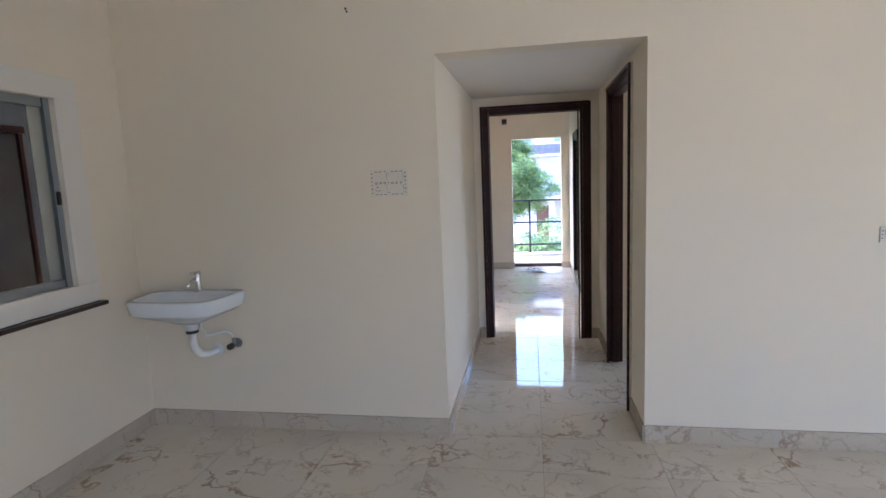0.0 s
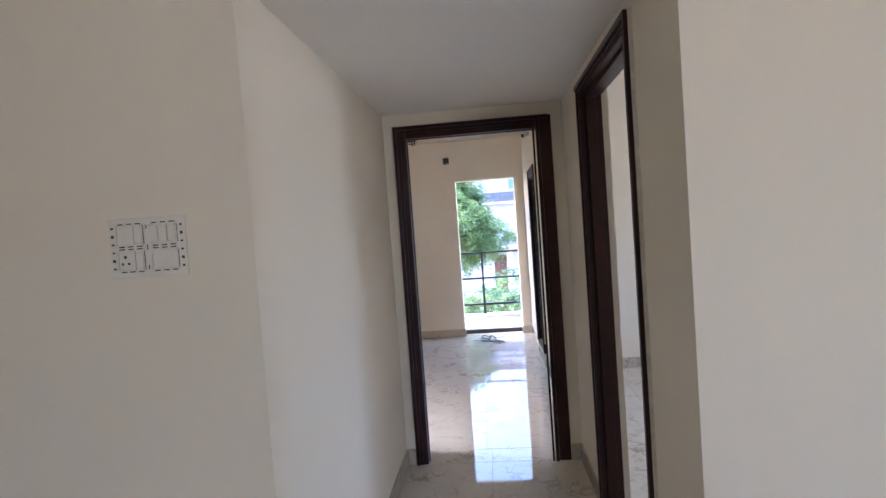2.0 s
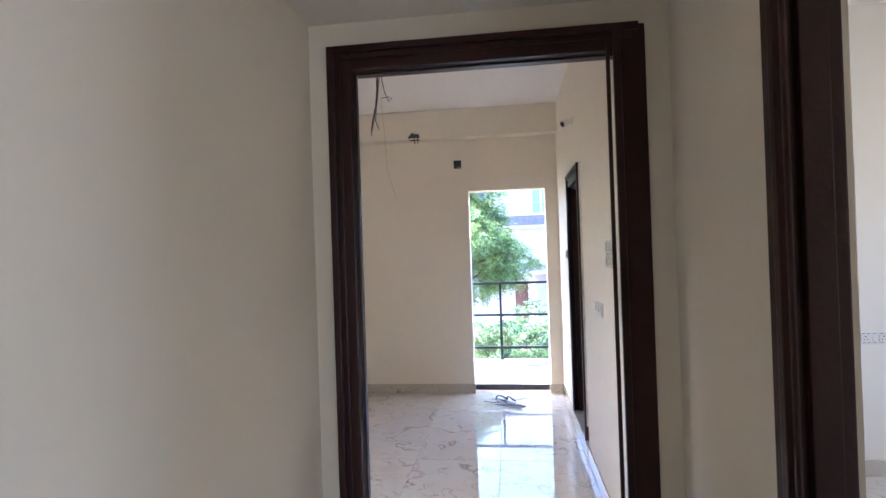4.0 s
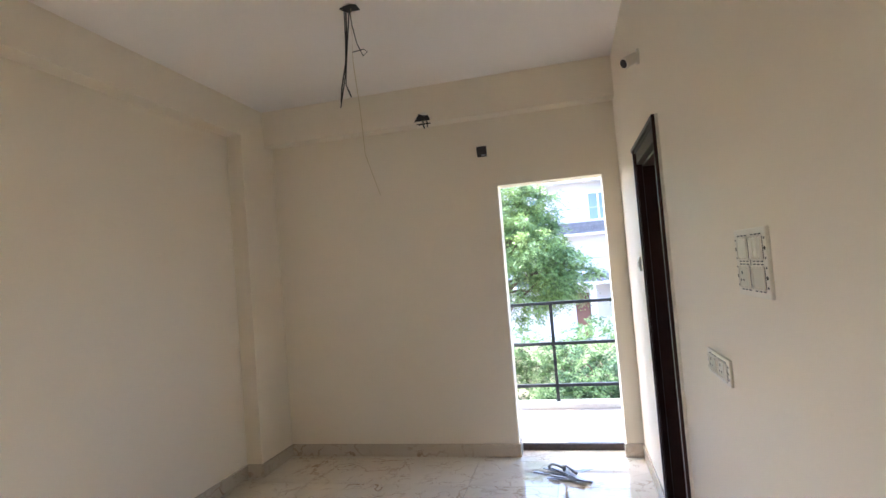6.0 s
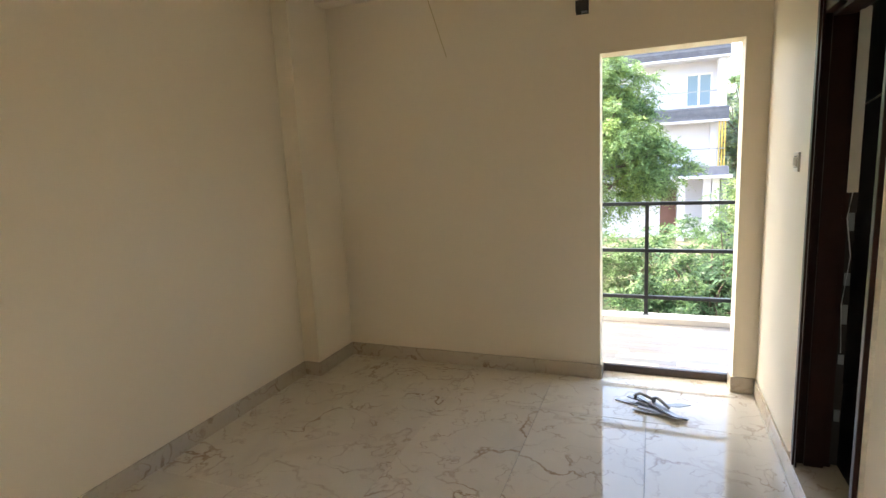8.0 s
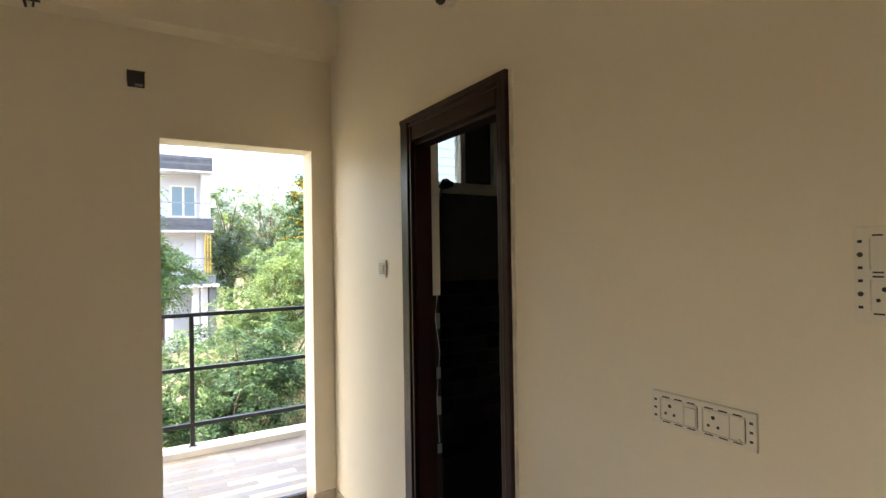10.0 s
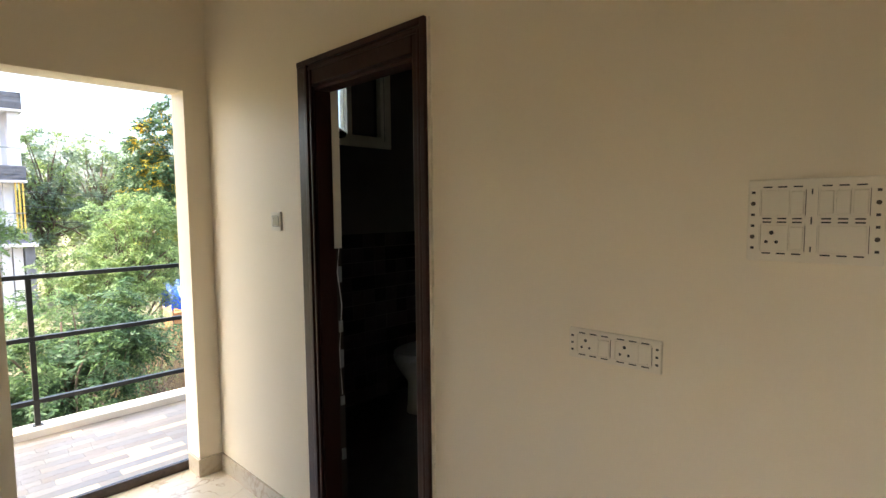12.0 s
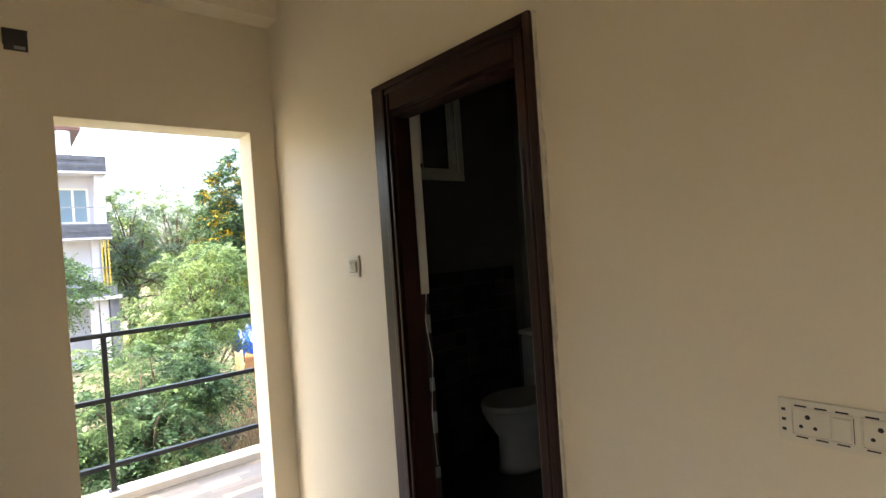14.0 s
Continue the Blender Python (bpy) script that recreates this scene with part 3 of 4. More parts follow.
# ---------- openings left for cables, and bare wires ----------
def ragged_disc(rx, rz, seed, n=9):
    rng = random.Random(seed)
    bm = bmesh.new()
    f = [bm.verts.new((rx * rng.uniform(0.62, 1.15) * math.cos(a), 0, rz * rng.uniform(0.62, 1.15) * math.sin(a))) for a in [2 * math.pi * k / n for k in range(n)]]
    face = bm.faces.new(f)
    g = bmesh.ops.extrude_face_region(bm, geom=[face])
    bmesh.ops.translate(bm, vec=(0, -0.006, 0), verts=[v for v in g["geom"] if isinstance(v, bmesh.types.BMVert)])
    return bm


def lamp_hole(name, label, m, rx, rz, seed):
    d = thing(name, label, "cable hole", m)
    part("broken_edge", ragged_disc(rx * 1.1, rz * 1.1, seed + 7), FILLER, d)
    # Flat dark disc painted as the hole's shaded inside.
    part("opening", ragged_disc(rx, rz, seed), HOLLOW, d, at=pose(0, -0.004, 0))
    return d


hole = lamp_hole("beam_cable_hole", "ragged dark cable hole broken into the beam edge", pose(-0.285, 5.578, 2.668, 38, 0, 0), 0.075, 0.055, 3)
part("cable_end", tube(bmesh.new(), [(0.0, -0.006, -0.01), (0.0, -0.03, -0.03), (0.005, -0.035, -0.06)], 0.006), WIRE, hole)
part("cable_end", tube(bmesh.new(), [(0.03, -0.006, 0.0), (0.035, -0.03, -0.02), (0.03, -0.035, -0.055)], 0.005), WIRE, hole)
cb = thing("conduit_box", "small open dark conduit box in the wall", "conduit box", pose(0.138, YB, 2.382))
part("box", boxes((-0.037, 0.037, -0.004, 0, -0.04, 0.04)), HOLLOW, cb)
part("rim", boxes((-0.04, 0.04, -0.007, -0.001, 0.038, 0.043), (-0.04, -0.036, -0.007, -0.001, -0.02, 0.038), (0.034, 0.038, -0.007, -0.001, -0.038, 0.038)), BLACK, cb)
part("terminal", boxes((-0.005, 0.03, -0.009, -0.004, -0.034, -0.022), bevel=0.001), STEEL, cb)
lamp_hole("ceiling_cable_hole", "dark cable hole in the white ceiling", pose(-0.30, 4.23, H - 0.001, 90, 0, 0), 0.055, 0.045, 11)
w = thing("ceiling_wires", "bare black wires hanging from the ceiling hole", "wires", pose(-0.30, 4.23, H - 0.008))
part("black_wire", tube(bmesh.new(), [(-0.02, 0, 0), (-0.025, 0, -0.12), (-0.045, 0.01, -0.28), (-0.075, 0.0, -0.42), (-0.085, 0, -0.50)], 0.004), WIRE, w)
part("black_wire", tube(bmesh.new(), [(0.0, 0, 0), (-0.02, 0, -0.15), (-0.035, -0.01, -0.30), (-0.05, 0.0, -0.41), (-0.025, 0, -0.48)], 0.0035), WIRE, w)
part("black_wire", tube(bmesh.new(), [(-0.03, 0, 0), (-0.035, 0, -0.18), (-0.055, 0.015, -0.35), (-0.09, 0.0, -0.53)], 0.003), WIRE, w)
part("looped_wire", tube(bmesh.new(), [(0.0, 0, 0), (0.01, 0, -0.1), (0.03, 0, -0.2), (0.06, 0, -0.27), (0.085, 0, -0.25), (0.06, 0.01, -0.23), (0.0, 0, -0.24)], 0.0025), WIRE, w)
part("thin_wire", tube(bmesh.new(), [(0.01, 0, 0), (0.0, 0, -0.3), (0.02, 0, -0.55), (0.03, 0, -0.80), (0.09, 0.02, -1.02)], 0.0016), WIRE_Y, w, "long thin yellow wire")
sp = thing("wall_light_holder", "white angled lamp holder high on the wall", "lamp holder", pose(XR, 4.33, 2.445))
part("base", cyl(bmesh.new(), (-0.012, 0, 0), (0, 0, 0), 0.036, 20), PLASTIC, sp)
part("cup", cyl(bmesh.new(), (-0.075, -0.03, -0.035), (-0.01, 0, 0), 0.030, 20, 0.024), PLASTIC, sp)
part("socket_mouth", cyl(bmesh.new(), (-0.079, -0.032, -0.037), (-0.076, -0.0305, -0.0355), 0.021, 16), HOLLOW, sp)

# ---------- bundle on the floor ----------
tools = thing("steel_fittings", "loose pile of silvery steel strips and handles on the floor", "metal fittings", pose(0.57, 5.32, 0, 0, 0, -34))
rng = random.Random(5)
for k in range(9):
    a = rng.uniform(-28, 28)
    l = rng.uniform(0.10, 0.17)
    zz = 0.001 + 0.007 * (k // 2)
    part("steel_strip", boxes((-l, l, -0.011, 0.011, 0, 0.006), bevel=0.0015), STEEL, tools, at=pose(rng.uniform(-0.07, 0.07), rng.uniform(-0.03, 0.03), zz, 0, 0, a))
for x, y, a in ((-0.07, 0.03, 20), (0.03, 0.035, -10)):
    part("bent_handle", tube(bmesh.new(), [(-0.06, 0, 0.03), (-0.055, 0, 0.055), (-0.03, 0, 0.068), (0.0, 0, 0.062), (0.06, 0, 0.04)], 0.009, 8), STEEL, tools, at=pose(x, y, 0, 0, 0, a))
bm = bmesh.new()
o = [bm.verts.new(p) for p in ((0, -0.012, 0), (0.09, -0.028, 0.006), (0.15, -0.004, 0.012), (0.09, 0.026, 0.006), (0, 0.012, 0))]
face = bm.faces.new(o)
g = bmesh.ops.extrude_face_region(bm, geom=[face])
bmesh.ops.translate(bm, vec=(0, 0, 0.003), verts=[v for v in g["geom"] if isinstance(v, bmesh.types.BMVert)])
part("blade", bm, STEEL, tools, at=pose(0.04, 0.045, 0.035, 0, -8, 22))

# ---------- bathroom ----------
bw = thing("window_2", "white bathroom window with frosted glass louvres", "window", kind="structure")
X0, X1, Z0, Z1 = 1.83, 2.42, 1.95, 2.5
for r in ((X0, X1, 5.752, 5.86, Z0, Z0 + 0.03), (X0, X1, 5.752, 5.86, Z1 - 0.03, Z1), (X0, X0 + 0.03, 5.752, 5.86, Z0 + 0.03, Z1 - 0.03), (X1 - 0.03, X1, 5.752, 5.86, Z0 + 0.03, Z1 - 0.03), (2.11, 2.15, 5.77, 5.85, Z0 + 0.03, Z1 - 0.03)):
    part("window_frame", boxes(r), UPVC, bw)
part("window_surround", boxes((X0 - 0.05, X1 + 0.05, 5.735, 5.749, Z0 - 0.05, Z0), (X1, X1 + 0.05, 5.735, 5.749, Z0, Z1 + 0.05), (X0 - 0.05, X0, 5.735, 5.749, Z0, Z1 + 0.05), bevel=0.003), UPVC, bw)
part("blind_panel", boxes((2.15, X1 - 0.03, 5.80, 5.815, Z0 + 0.03, Z1 - 0.03)), BATH_WALL, bw, "grey closed panel")
part("panel_bead", boxes((2.16, X1 - 0.04, 5.79, 5.799, Z0 + 0.04, Z0 + 0.05), (2.16, X1 - 0.04, 5.79, 5.799, Z1 - 0.05, Z1 - 0.04), (X1 - 0.05, X1 - 0.04, 5.79, 5.799, Z0 + 0.05, Z1 - 0.05)), BLACK, bw)
slat = None
for k in range(8):
    zz = Z0 + 0.06 + k * 0.06
    if slat is None:
        slat = mesh_of("louvre", boxes((-0.125, 0.125, -0.032, 0.032, -0.0025, 0.0025)), LOUVRE)
    part("louvre", slat, LOUVRE, bw, at=pose(1.985, 5.81, zz, -76, 0, 0))
sh = thing("shower_head", "round perforated chrome shower head", "shower head", pose(1.63, 5.2, 1.87))
part("arm", tube(bmesh.new(), [(-0.355, 0, -0.25), (-0.2, 0, -0.22), (-0.05, 0.01, -0.12), (0, 0.015, 0.02)], 0.007, 10), CHROME, sh, smooth=True)
part("rose", cyl(bmesh.new(), (0, 0, 0.03), (0, -0.012, 0.0), 0.02, 20, 0.045), CHROME, sh)
bm = bmesh.new()
for i in range(-3, 4):
    for j in range(-3, 4):
        if i * i + j * j < 11:
            cyl(bm, (i * 0.012, -0.0125 + j * 0.0115, -0.001 + j * 0.004), (i * 0.012, -0.013 + j * 0.0115, -0.003 + j * 0.004), 0.0028, 6)
tagged(part("nozzles", bm, BLACK, sh), kind="stuff")
leaf = thing("bathroom_door_leaf", "dark open door leaf with bare white edge strip", "door", pose(1.272, 4.70, 0.15, 0, 0, 84))
part("leaf", boxes((0.003, 0.66, -0.018, 0.018, 0, 1.83), bevel=0.002), DUSTY, leaf)
part("edge_strip", boxes((-0.002, 0.0025, -0.0175, 0.0175, 1.15, 1.83)), UPVC, leaf, "white edge strip")
for zz, l in ((1.0, 0.07), (0.78, 0.05), (0.62, 0.08), (0.45, 0.04), (0.2, 0.05)):
    part("hinge", boxes((-0.004, 0.0025, -0.013, 0.006, zz, zz + l)), ALU, leaf)
part("loose_cord", tube(bmesh.new(), [(-0.006, 0, 1.15), (-0.008, 0.012, 1.05), (-0.006, -0.008, 0.9), (-0.008, 0.01, 0.7), (-0.006, 0, 0.5)], 0.002), PVC, leaf)
wc = thing("toilet", "white ceramic toilet, greyed for the shade of the dark bathroom", "toilet", pose(2.47, 5.34, 0.1))
bm = bmesh.new()
prev = None
for z, rx, ry, cx in ((0, 0.20, 0.12, -0.02), (0.05, 0.19, 0.11, -0.02), (0.2, 0.18, 0.12, -0.02), (0.3, 0.24, 0.165, -0.03), (0.37, 0.265, 0.185, -0.04), (0.385, 0.262, 0.183, -0.04)):
    ring = [bm.verts.new((cx + rx * math.cos(2 * math.pi * k / 28), ry * math.sin(2 * math.pi * k / 28), z)) for k in range(28)]
    if prev:
        for k in range(28):
            bm.faces.new((prev[k], prev[(k + 1) % 28], ring[(k + 1) % 28], ring[k]))
    else:
        bm.faces.new(ring[::-1])
    prev = ring
bm.faces.new(prev)
part("bowl", bm, SHADED_CERAMIC, wc, smooth=True)
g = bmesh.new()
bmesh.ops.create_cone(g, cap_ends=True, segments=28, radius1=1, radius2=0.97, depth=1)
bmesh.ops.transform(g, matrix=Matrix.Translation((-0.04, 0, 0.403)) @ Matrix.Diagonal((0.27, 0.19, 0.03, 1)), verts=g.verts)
part("lid", g, SHADED_CERAMIC, wc)
part("cistern", boxes((0.22, 0.40, -0.19, 0.19, 0.36, 0.74), bevel=0.02), SHADED_CERAMIC, wc)
part("cistern_lid", boxes((0.21, 0.41, -0.2, 0.2, 0.742, 0.775), bevel=0.01), SHADED_CERAMIC, wc)

# ---------- second bedroom, on its far wall ----------
nb = thing("conduit_box", "small open dark conduit box with loose wires", "conduit box", pose(3.08, 3.83, 0.86))
part("box", boxes((-0.036, 0.036, -0.005, 0, -0.036, 0.036)), HOLLOW, nb)
part("loose_wire", tube(bmesh.new(), [(0.02, -0.006, -0.03), (0.06, -0.02, -0.06), (0.1, -0.02, -0.10), (0.15, -0.02, -0.10), (0.11, -0.02, -0.12), (0.16, -0.02, -0.15)], 0.003), WIRE, nb)
part("loose_wire", tube(bmesh.new(), [(0.0, -0.006, -0.03), (0.05, -0.02, -0.07), (0.12, -0.02, -0.13), (0.16, -0.02, -0.12)], 0.003), WIRE, nb)
ho = thing("lamp_holder", "small white lamp holder on the wall", "lamp holder", pose(3.08, 3.83, 1.30))
part("base", cyl(bmesh.new(), (0, -0.01, 0), (0, 0, 0), 0.04, 20), PLASTIC, ho)
part("cup", cyl(bmesh.new(), (0, -0.05, 0), (0, -0.01, 0), 0.025, 16), PLASTIC, ho)


# ---------- outdoors ----------
G = -3.2
setting("ground", boxes((-300, 300, 7.2, 500, G - 0.4, G), (-300, 300, -300, -5.7, G - 0.4, G)), SOIL, "dry earth ground with scrub", "ground")
setting("house_base", boxes((-2.1, 4.75, -5.6, 5.88, G, -0.2)), KERB, "pale rendered storey below", "wall")


def quads(name, v, materials, index=None):
    """A mesh of loose four-cornered leaves; v holds four corners each."""
    n = len(v) // 4
    me = bpy.data.meshes.new(name)
    me.vertices.add(4 * n)
    me.vertices.foreach_set("co", v.astype(np.float32).ravel())
    me.loops.add(4 * n)
    me.loops.foreach_set("vertex_index", np.arange(4 * n, dtype=np.int32))
    me.polygons.add(n)
    me.polygons.foreach_set("loop_start", np.arange(n, dtype=np.int32) * 4)
    for m in materials:
        me.materials.append(m)
    if index is not None:
        me.polygons.foreach_set("material_index", index.astype(np.int32))
    me.update(calc_edges=True)
    return me


def unit(a):
    return a / np.maximum(np.linalg.norm(a, axis=-1, keepdims=True), 1e-6)


def leaves_mesh(name, centres, fronds, pairs, length, size, materials, seed, droop=0.5, outward=None):
    """Rosettes of drooping fronds round the centres; each frond carries pairs of small leaflets."""
    r = np.random.default_rng(seed)
    c = np.asarray(centres, float)
    nc = len(c)
    out = np.zeros((nc, 3)) if outward is None else unit(np.asarray(outward, float))
    shade = (r.random(nc) < 0.38).astype(int) if len(materials) > 1 else np.zeros(nc, int)
    n = nc * fronds
    base = np.repeat(c, fronds, axis=0) + r.normal(0, 0.12 * length, (n, 3))
    d = r.normal(0, 1, (n, 3)) * np.array([1, 1, 0.55]) + np.repeat(out, fronds, axis=0) * 0.9
    d = unit(d)
    side = unit(np.cross(d, np.array([0, 0, 1.0]) + r.normal(0, 0.35, (n, 3))))
    ln = length * r.uniform(0.6, 1.35, (n, 1))
    rows = []
    for k in range(pairs):
        f = (k + 0.8) / pairs
        p = base + d * ln * f + np.array([0, 0, -1.0]) * ln * droop * f * f
        for sg in (-1, 1):
            ax = unit(side * sg + d * 0.55 + r.normal(0, 0.22, (n, 3)) - np.array([0, 0, 0.25]))
            w = unit(np.cross(ax, r.normal(0, 0.5, (n, 3)) + np.array([0, 0, 1.0])))
            s = size * r.uniform(0.65, 1.25, (n, 1)) * (1.1 - 0.45 * abs(f - 0.5))
            rows.append(np.stack([p, p + ax * s * 0.45 + w * s * 0.19, p + ax * s, p + ax * s * 0.5 - w * s * 0.19], 1))
    v = np.concatenate(rows, 0).reshape(-1, 3)
    return quads(name, v, materials, np.tile(np.repeat(shade, fronds), pairs * 2))


def tree(name, label, base, blobs, clumps, fronds, pairs, length, size, materials, seed, trunk=0.12, flower=0, flower_side=(-1, 0)):
    """blobs: (x, y, z, rx, ry, rz) from the foot."""
    r = random.Random(seed)
    d = thing(name, label, "shrub" if name == "shrub" else "tree", pose(*base), {"shrub": "shrubs below the balcony", "far_tree": "row of distant trees"}.get(name, ""))
    lobes = list(blobs)
    for b in blobs:
        for _ in range(8):
            v = Vector((r.gauss(0, 1), r.gauss(0, 1), r.gauss(0.3, 0.8))).normalized() * r.uniform(0.7, 1.0)
            f = r.uniform(0.22, 0.42)
            lobes.append((b[0] + v.x * b[3], b[1] + v.y * b[4], b[2] + v.z * b[5], b[3] * f, b[4] * f, b[5] * f))
    vol = [(b[3] * b[4] * b[5]) ** 0.6 for b in lobes]
    cs, away = [], []
    for _ in range(clumps):
        b = r.choices(lobes, vol)[0]
        v = Vector((r.gauss(0, 1), r.gauss(0, 1), r.gauss(0, 1))).normalized() * (r.random() ** 0.28)
        away.append(tuple(v))
        cs.append((b[0] + v.x * b[3], b[1] + v.y * b[4], max(b[2] + v.z * b[5], 0.1)))
    tagged(part("crown", leaves_mesh("crown", cs, fronds, pairs, length, size, materials, seed, outward=away), None, d), kind="stuff")
    top = max(b[2] for b in blobs)
    cx = sum(b[0] for b in blobs) / len(blobs)
    cy = sum(b[1] for b in blobs) / len(blobs)
    bm = bmesh.new()
    tube(bm, [(0, 0, -0.1), (0.1 * cx, 0.1 * cy, top * 0.25), (0.4 * cx, 0.4 * cy, top * 0.5), (0.8 * cx, 0.8 * cy, top * 0.8), (cx, cy, top * 1.1)], [trunk, trunk * 0.85, trunk * 0.7, trunk * 0.45, trunk * 0.15], 10)
    for c in r.sample(cs, min(len(cs), 40)):
        f = r.uniform(0.3, 0.8)
        q = Vector((cx * f, cy * f, top * f))
        c = Vector(c)
        mid = (q + c) / 2 + Vector((r.uniform(-.2, .2), r.uniform(-.2, .2), r.uniform(0, .3)))
        tube(bm, [q, mid, c], [trunk * 0.35, trunk * 0.2, trunk * 0.06], 6)
    part("trunk", bm, BARK, d, smooth=True)
    if flower:
        fs = sorted(cs, key=lambda c: c[0] * flower_side[0] + c[1] * flower_side[1] + r.uniform(-0.9, 0.9), reverse=True)[:flower]
        tagged(part("blossom", leaves_mesh("blossom", fs, 7, 4, length * 0.6, size * 0.8, [FLOWER], seed + 1, droop=0.0), None, d, "yellow blossom"), kind="stuff")
    return d


tree("neem_tree", "broad leafy green tree in front of a pale house", (-1.6, 15, G), [(0.5, 0, 4.7, 1.85, 1.6, 1.6), (0.6, 0.1, 5.7, 1.35, 1.2, 1.2), (2.15, -0.3, 4.35, 0.7, 0.8, 0.55), (-2.6, 0.3, 4.6, 1.8, 1.5, 1.6)], 1100, 9, 8, 0.34, 0.085, [LEAF_L, LEAF_Y], 1, 0.16)
tree("young_tree", "bushy bright green tree below the balcony", (1.5, 12, G), [(0, 0, 2.5, 1.2, 1.1, 1.05), (0.6, 0.2, 2.8, 0.7, 0.7, 0.65), (-0.6, 0, 1.7, 1.1, 0.9, 0.8)], 330, 9, 9, 0.30, 0.075, [LEAF_D, LEAF], 2, 0.08)
tree("feathery_tree", "light green feathery-leaved tree", (3.75, 16.5, G), [(0, 0, 3.7, 1.6, 1.3, 1.2), (0.4, 0, 4.3, 1.0, 0.9, 0.75), (-1.0, -0.2, 2.6, 1.1, 0.9, 1.1)], 430, 9, 9, 0.32, 0.07, [LEAF_L, LEAF_Y], 3, 0.1)
tree("yellow_flowering_tree", "dark leafy tree with yellow blossom", (8.0, 25, G), [(0, 0, 6.4, 1.95, 1.8, 2.4), (0.3, 0, 4.3, 2.1, 1.8, 1.7)], 520, 9, 7, 0.42, 0.15, [LEAF_D], 4, 0.2, 90, (-1, -0.5))
tree("shrub", "dense green shrub below the balcony", (1.7, 10.4, G), [(0, 0, 0.9, 0.9, 0.8, 0.95), (-1.1, 0.2, 0.8, 0.9, 0.8, 0.8)], 190, 8, 9, 0.28, 0.07, [LEAF_D, LEAF], 5, 0.05)
tree("shrub", "dark green shrub in the shade", (-0.2, 10.4, G), [(0, 0, 0.8, 1.0, 0.8, 0.9), (-1.6, 0.3, 1.2, 1.1, 0.9, 1.0)], 230, 8, 8, 0.28, 0.075, [LEAF_D, LEAF], 6, 0.05)
tree("shrub", "sparse yellow-green shrub over dry grass", (2.9, 13.6, G), [(0, 0, 1.3, 0.9, 0.8, 1.0), (0.8, 0.4, 1.6, 0.6, 0.6, 0.7)], 40, 6, 7, 0.30, 0.065, [LEAF_L, LEAF_Y], 7, 0.05)
tree("shrub", "green shrub among dry grass", (1.2, 19.5, G), [(0, 0, 1.4, 1.3, 1.2, 1.2), (-1.4, 0, 1.0, 1.1, 1.0, 0.9)], 150, 8, 8, 0.3, 0.09, [LEAF, LEAF_L], 8, 0.06)
tree("shrub", "green shrub beside the pale house", (-3.5, 19.0, G), [(0, 0, 1.4, 2.2, 1.4, 1.4), (2.6, 0.4, 1.2, 1.6, 1.2, 1.2)], 220, 7, 7, 0.4, 0.13, [LEAF, LEAF_L], 9, 0.08)
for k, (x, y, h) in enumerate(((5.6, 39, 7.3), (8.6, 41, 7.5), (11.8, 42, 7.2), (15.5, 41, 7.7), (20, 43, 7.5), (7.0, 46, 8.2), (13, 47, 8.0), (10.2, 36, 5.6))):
    tree("far_tree", "tall hazy green tree in the distance", (x, y, G), [(0, 0, h - 0.6, 1.9, 1.6, 2.5), (0.6, 0, h * 0.5, 2.4, 1.9, 2.5)], 190, 8, 6, 0.65, 0.19, [LEAF_HAZE, LEAF_Y], 20 + k, 0.22)
# bare twigs of the dry scrub
r = random.Random(31)
for x, y, h, n in ((2.6, 11.6, 1.9, 60), (3.5, 12.6, 2.1, 70), (4.3, 14.2, 2.0, 60), (1.0, 9.6, 1.0, 30), (3.2, 10.6, 1.3, 45)):
    bush = thing("dry_bush", "bare brown twigs of a dry bush", "bush", pose(x, y, G), "dry bushes")
    bm = bmesh.new()
    for _ in range(n):
        a, l = r.uniform(0, 2 * math.pi), r.uniform(0.25, 0.8)
        q = Vector((math.cos(a) * l, math.sin(a) * l, h * r.uniform(0.55, 1.1)))
        mid = q * 0.5 + Vector((r.uniform(-.12, .12), r.uniform(-.12, .12), 0.12))
        tube(bm, [(0, 0, -0.05), mid, q], [0.012, 0.008, 0.003], 4)
        for _ in range(4):
            e = mid.lerp(q, r.random())
            tube(bm, [e, e + Vector((r.uniform(-.3, .3), r.uniform(-.3, .3), r.uniform(-0.05, .28)))], [0.005, 0.002], 3)
    tagged(part("twigs", bm, TWIG, bush), kind="stuff")
bm = bmesh.new()
r = random.Random(9)
for k in range(14000):
    x, y = r.uniform(2.2, 9.5), r.uniform(10.5, 22.5)
    h, l = r.uniform(0.35, 1.25), r.uniform(-0.35, 0.35)
    vs = [bm.verts.new(p) for p in ((x - 0.018, y, G), (x + 0.018, y, G), (x + l + 0.004, y + r.uniform(-.3, .3), G + h))]
    bm.faces.new(vs)
me = bpy.data.meshes.new("dry_grass")
bm.to_mesh(me)
bm.free()
me.materials.append(STRAW)
tagged(new("dry_grass", me), "tall dry straw-coloured grass", "grass", kind="stuff")

shed = thing("tarpaulin_shed", "small shed under a bright blue tarpaulin", "shed", pose(6.95, 22.3, G))
bm = bmesh.new()
nx = 14
top = [[bm.verts.new((-0.75 + 1.5 * i / nx, y, z + 0.06 * math.sin(i * 1.9 + y))) for i in range(nx + 1)] for y, z in ((-0.62 , 1.35), (-0.6, 1.75), (0.0, 2.25), (0.6, 1.8), (0.62, 1.3))]
for a, b in zip(top, top[1:]):
    for i in range(nx):
        bm.faces.new((a[i], a[i + 1], b[i + 1], b[i]))
cover = part("tarpaulin", bm, TARP, shed)
cover.modifiers.new("thick", "SOLIDIFY").thickness = 0.02
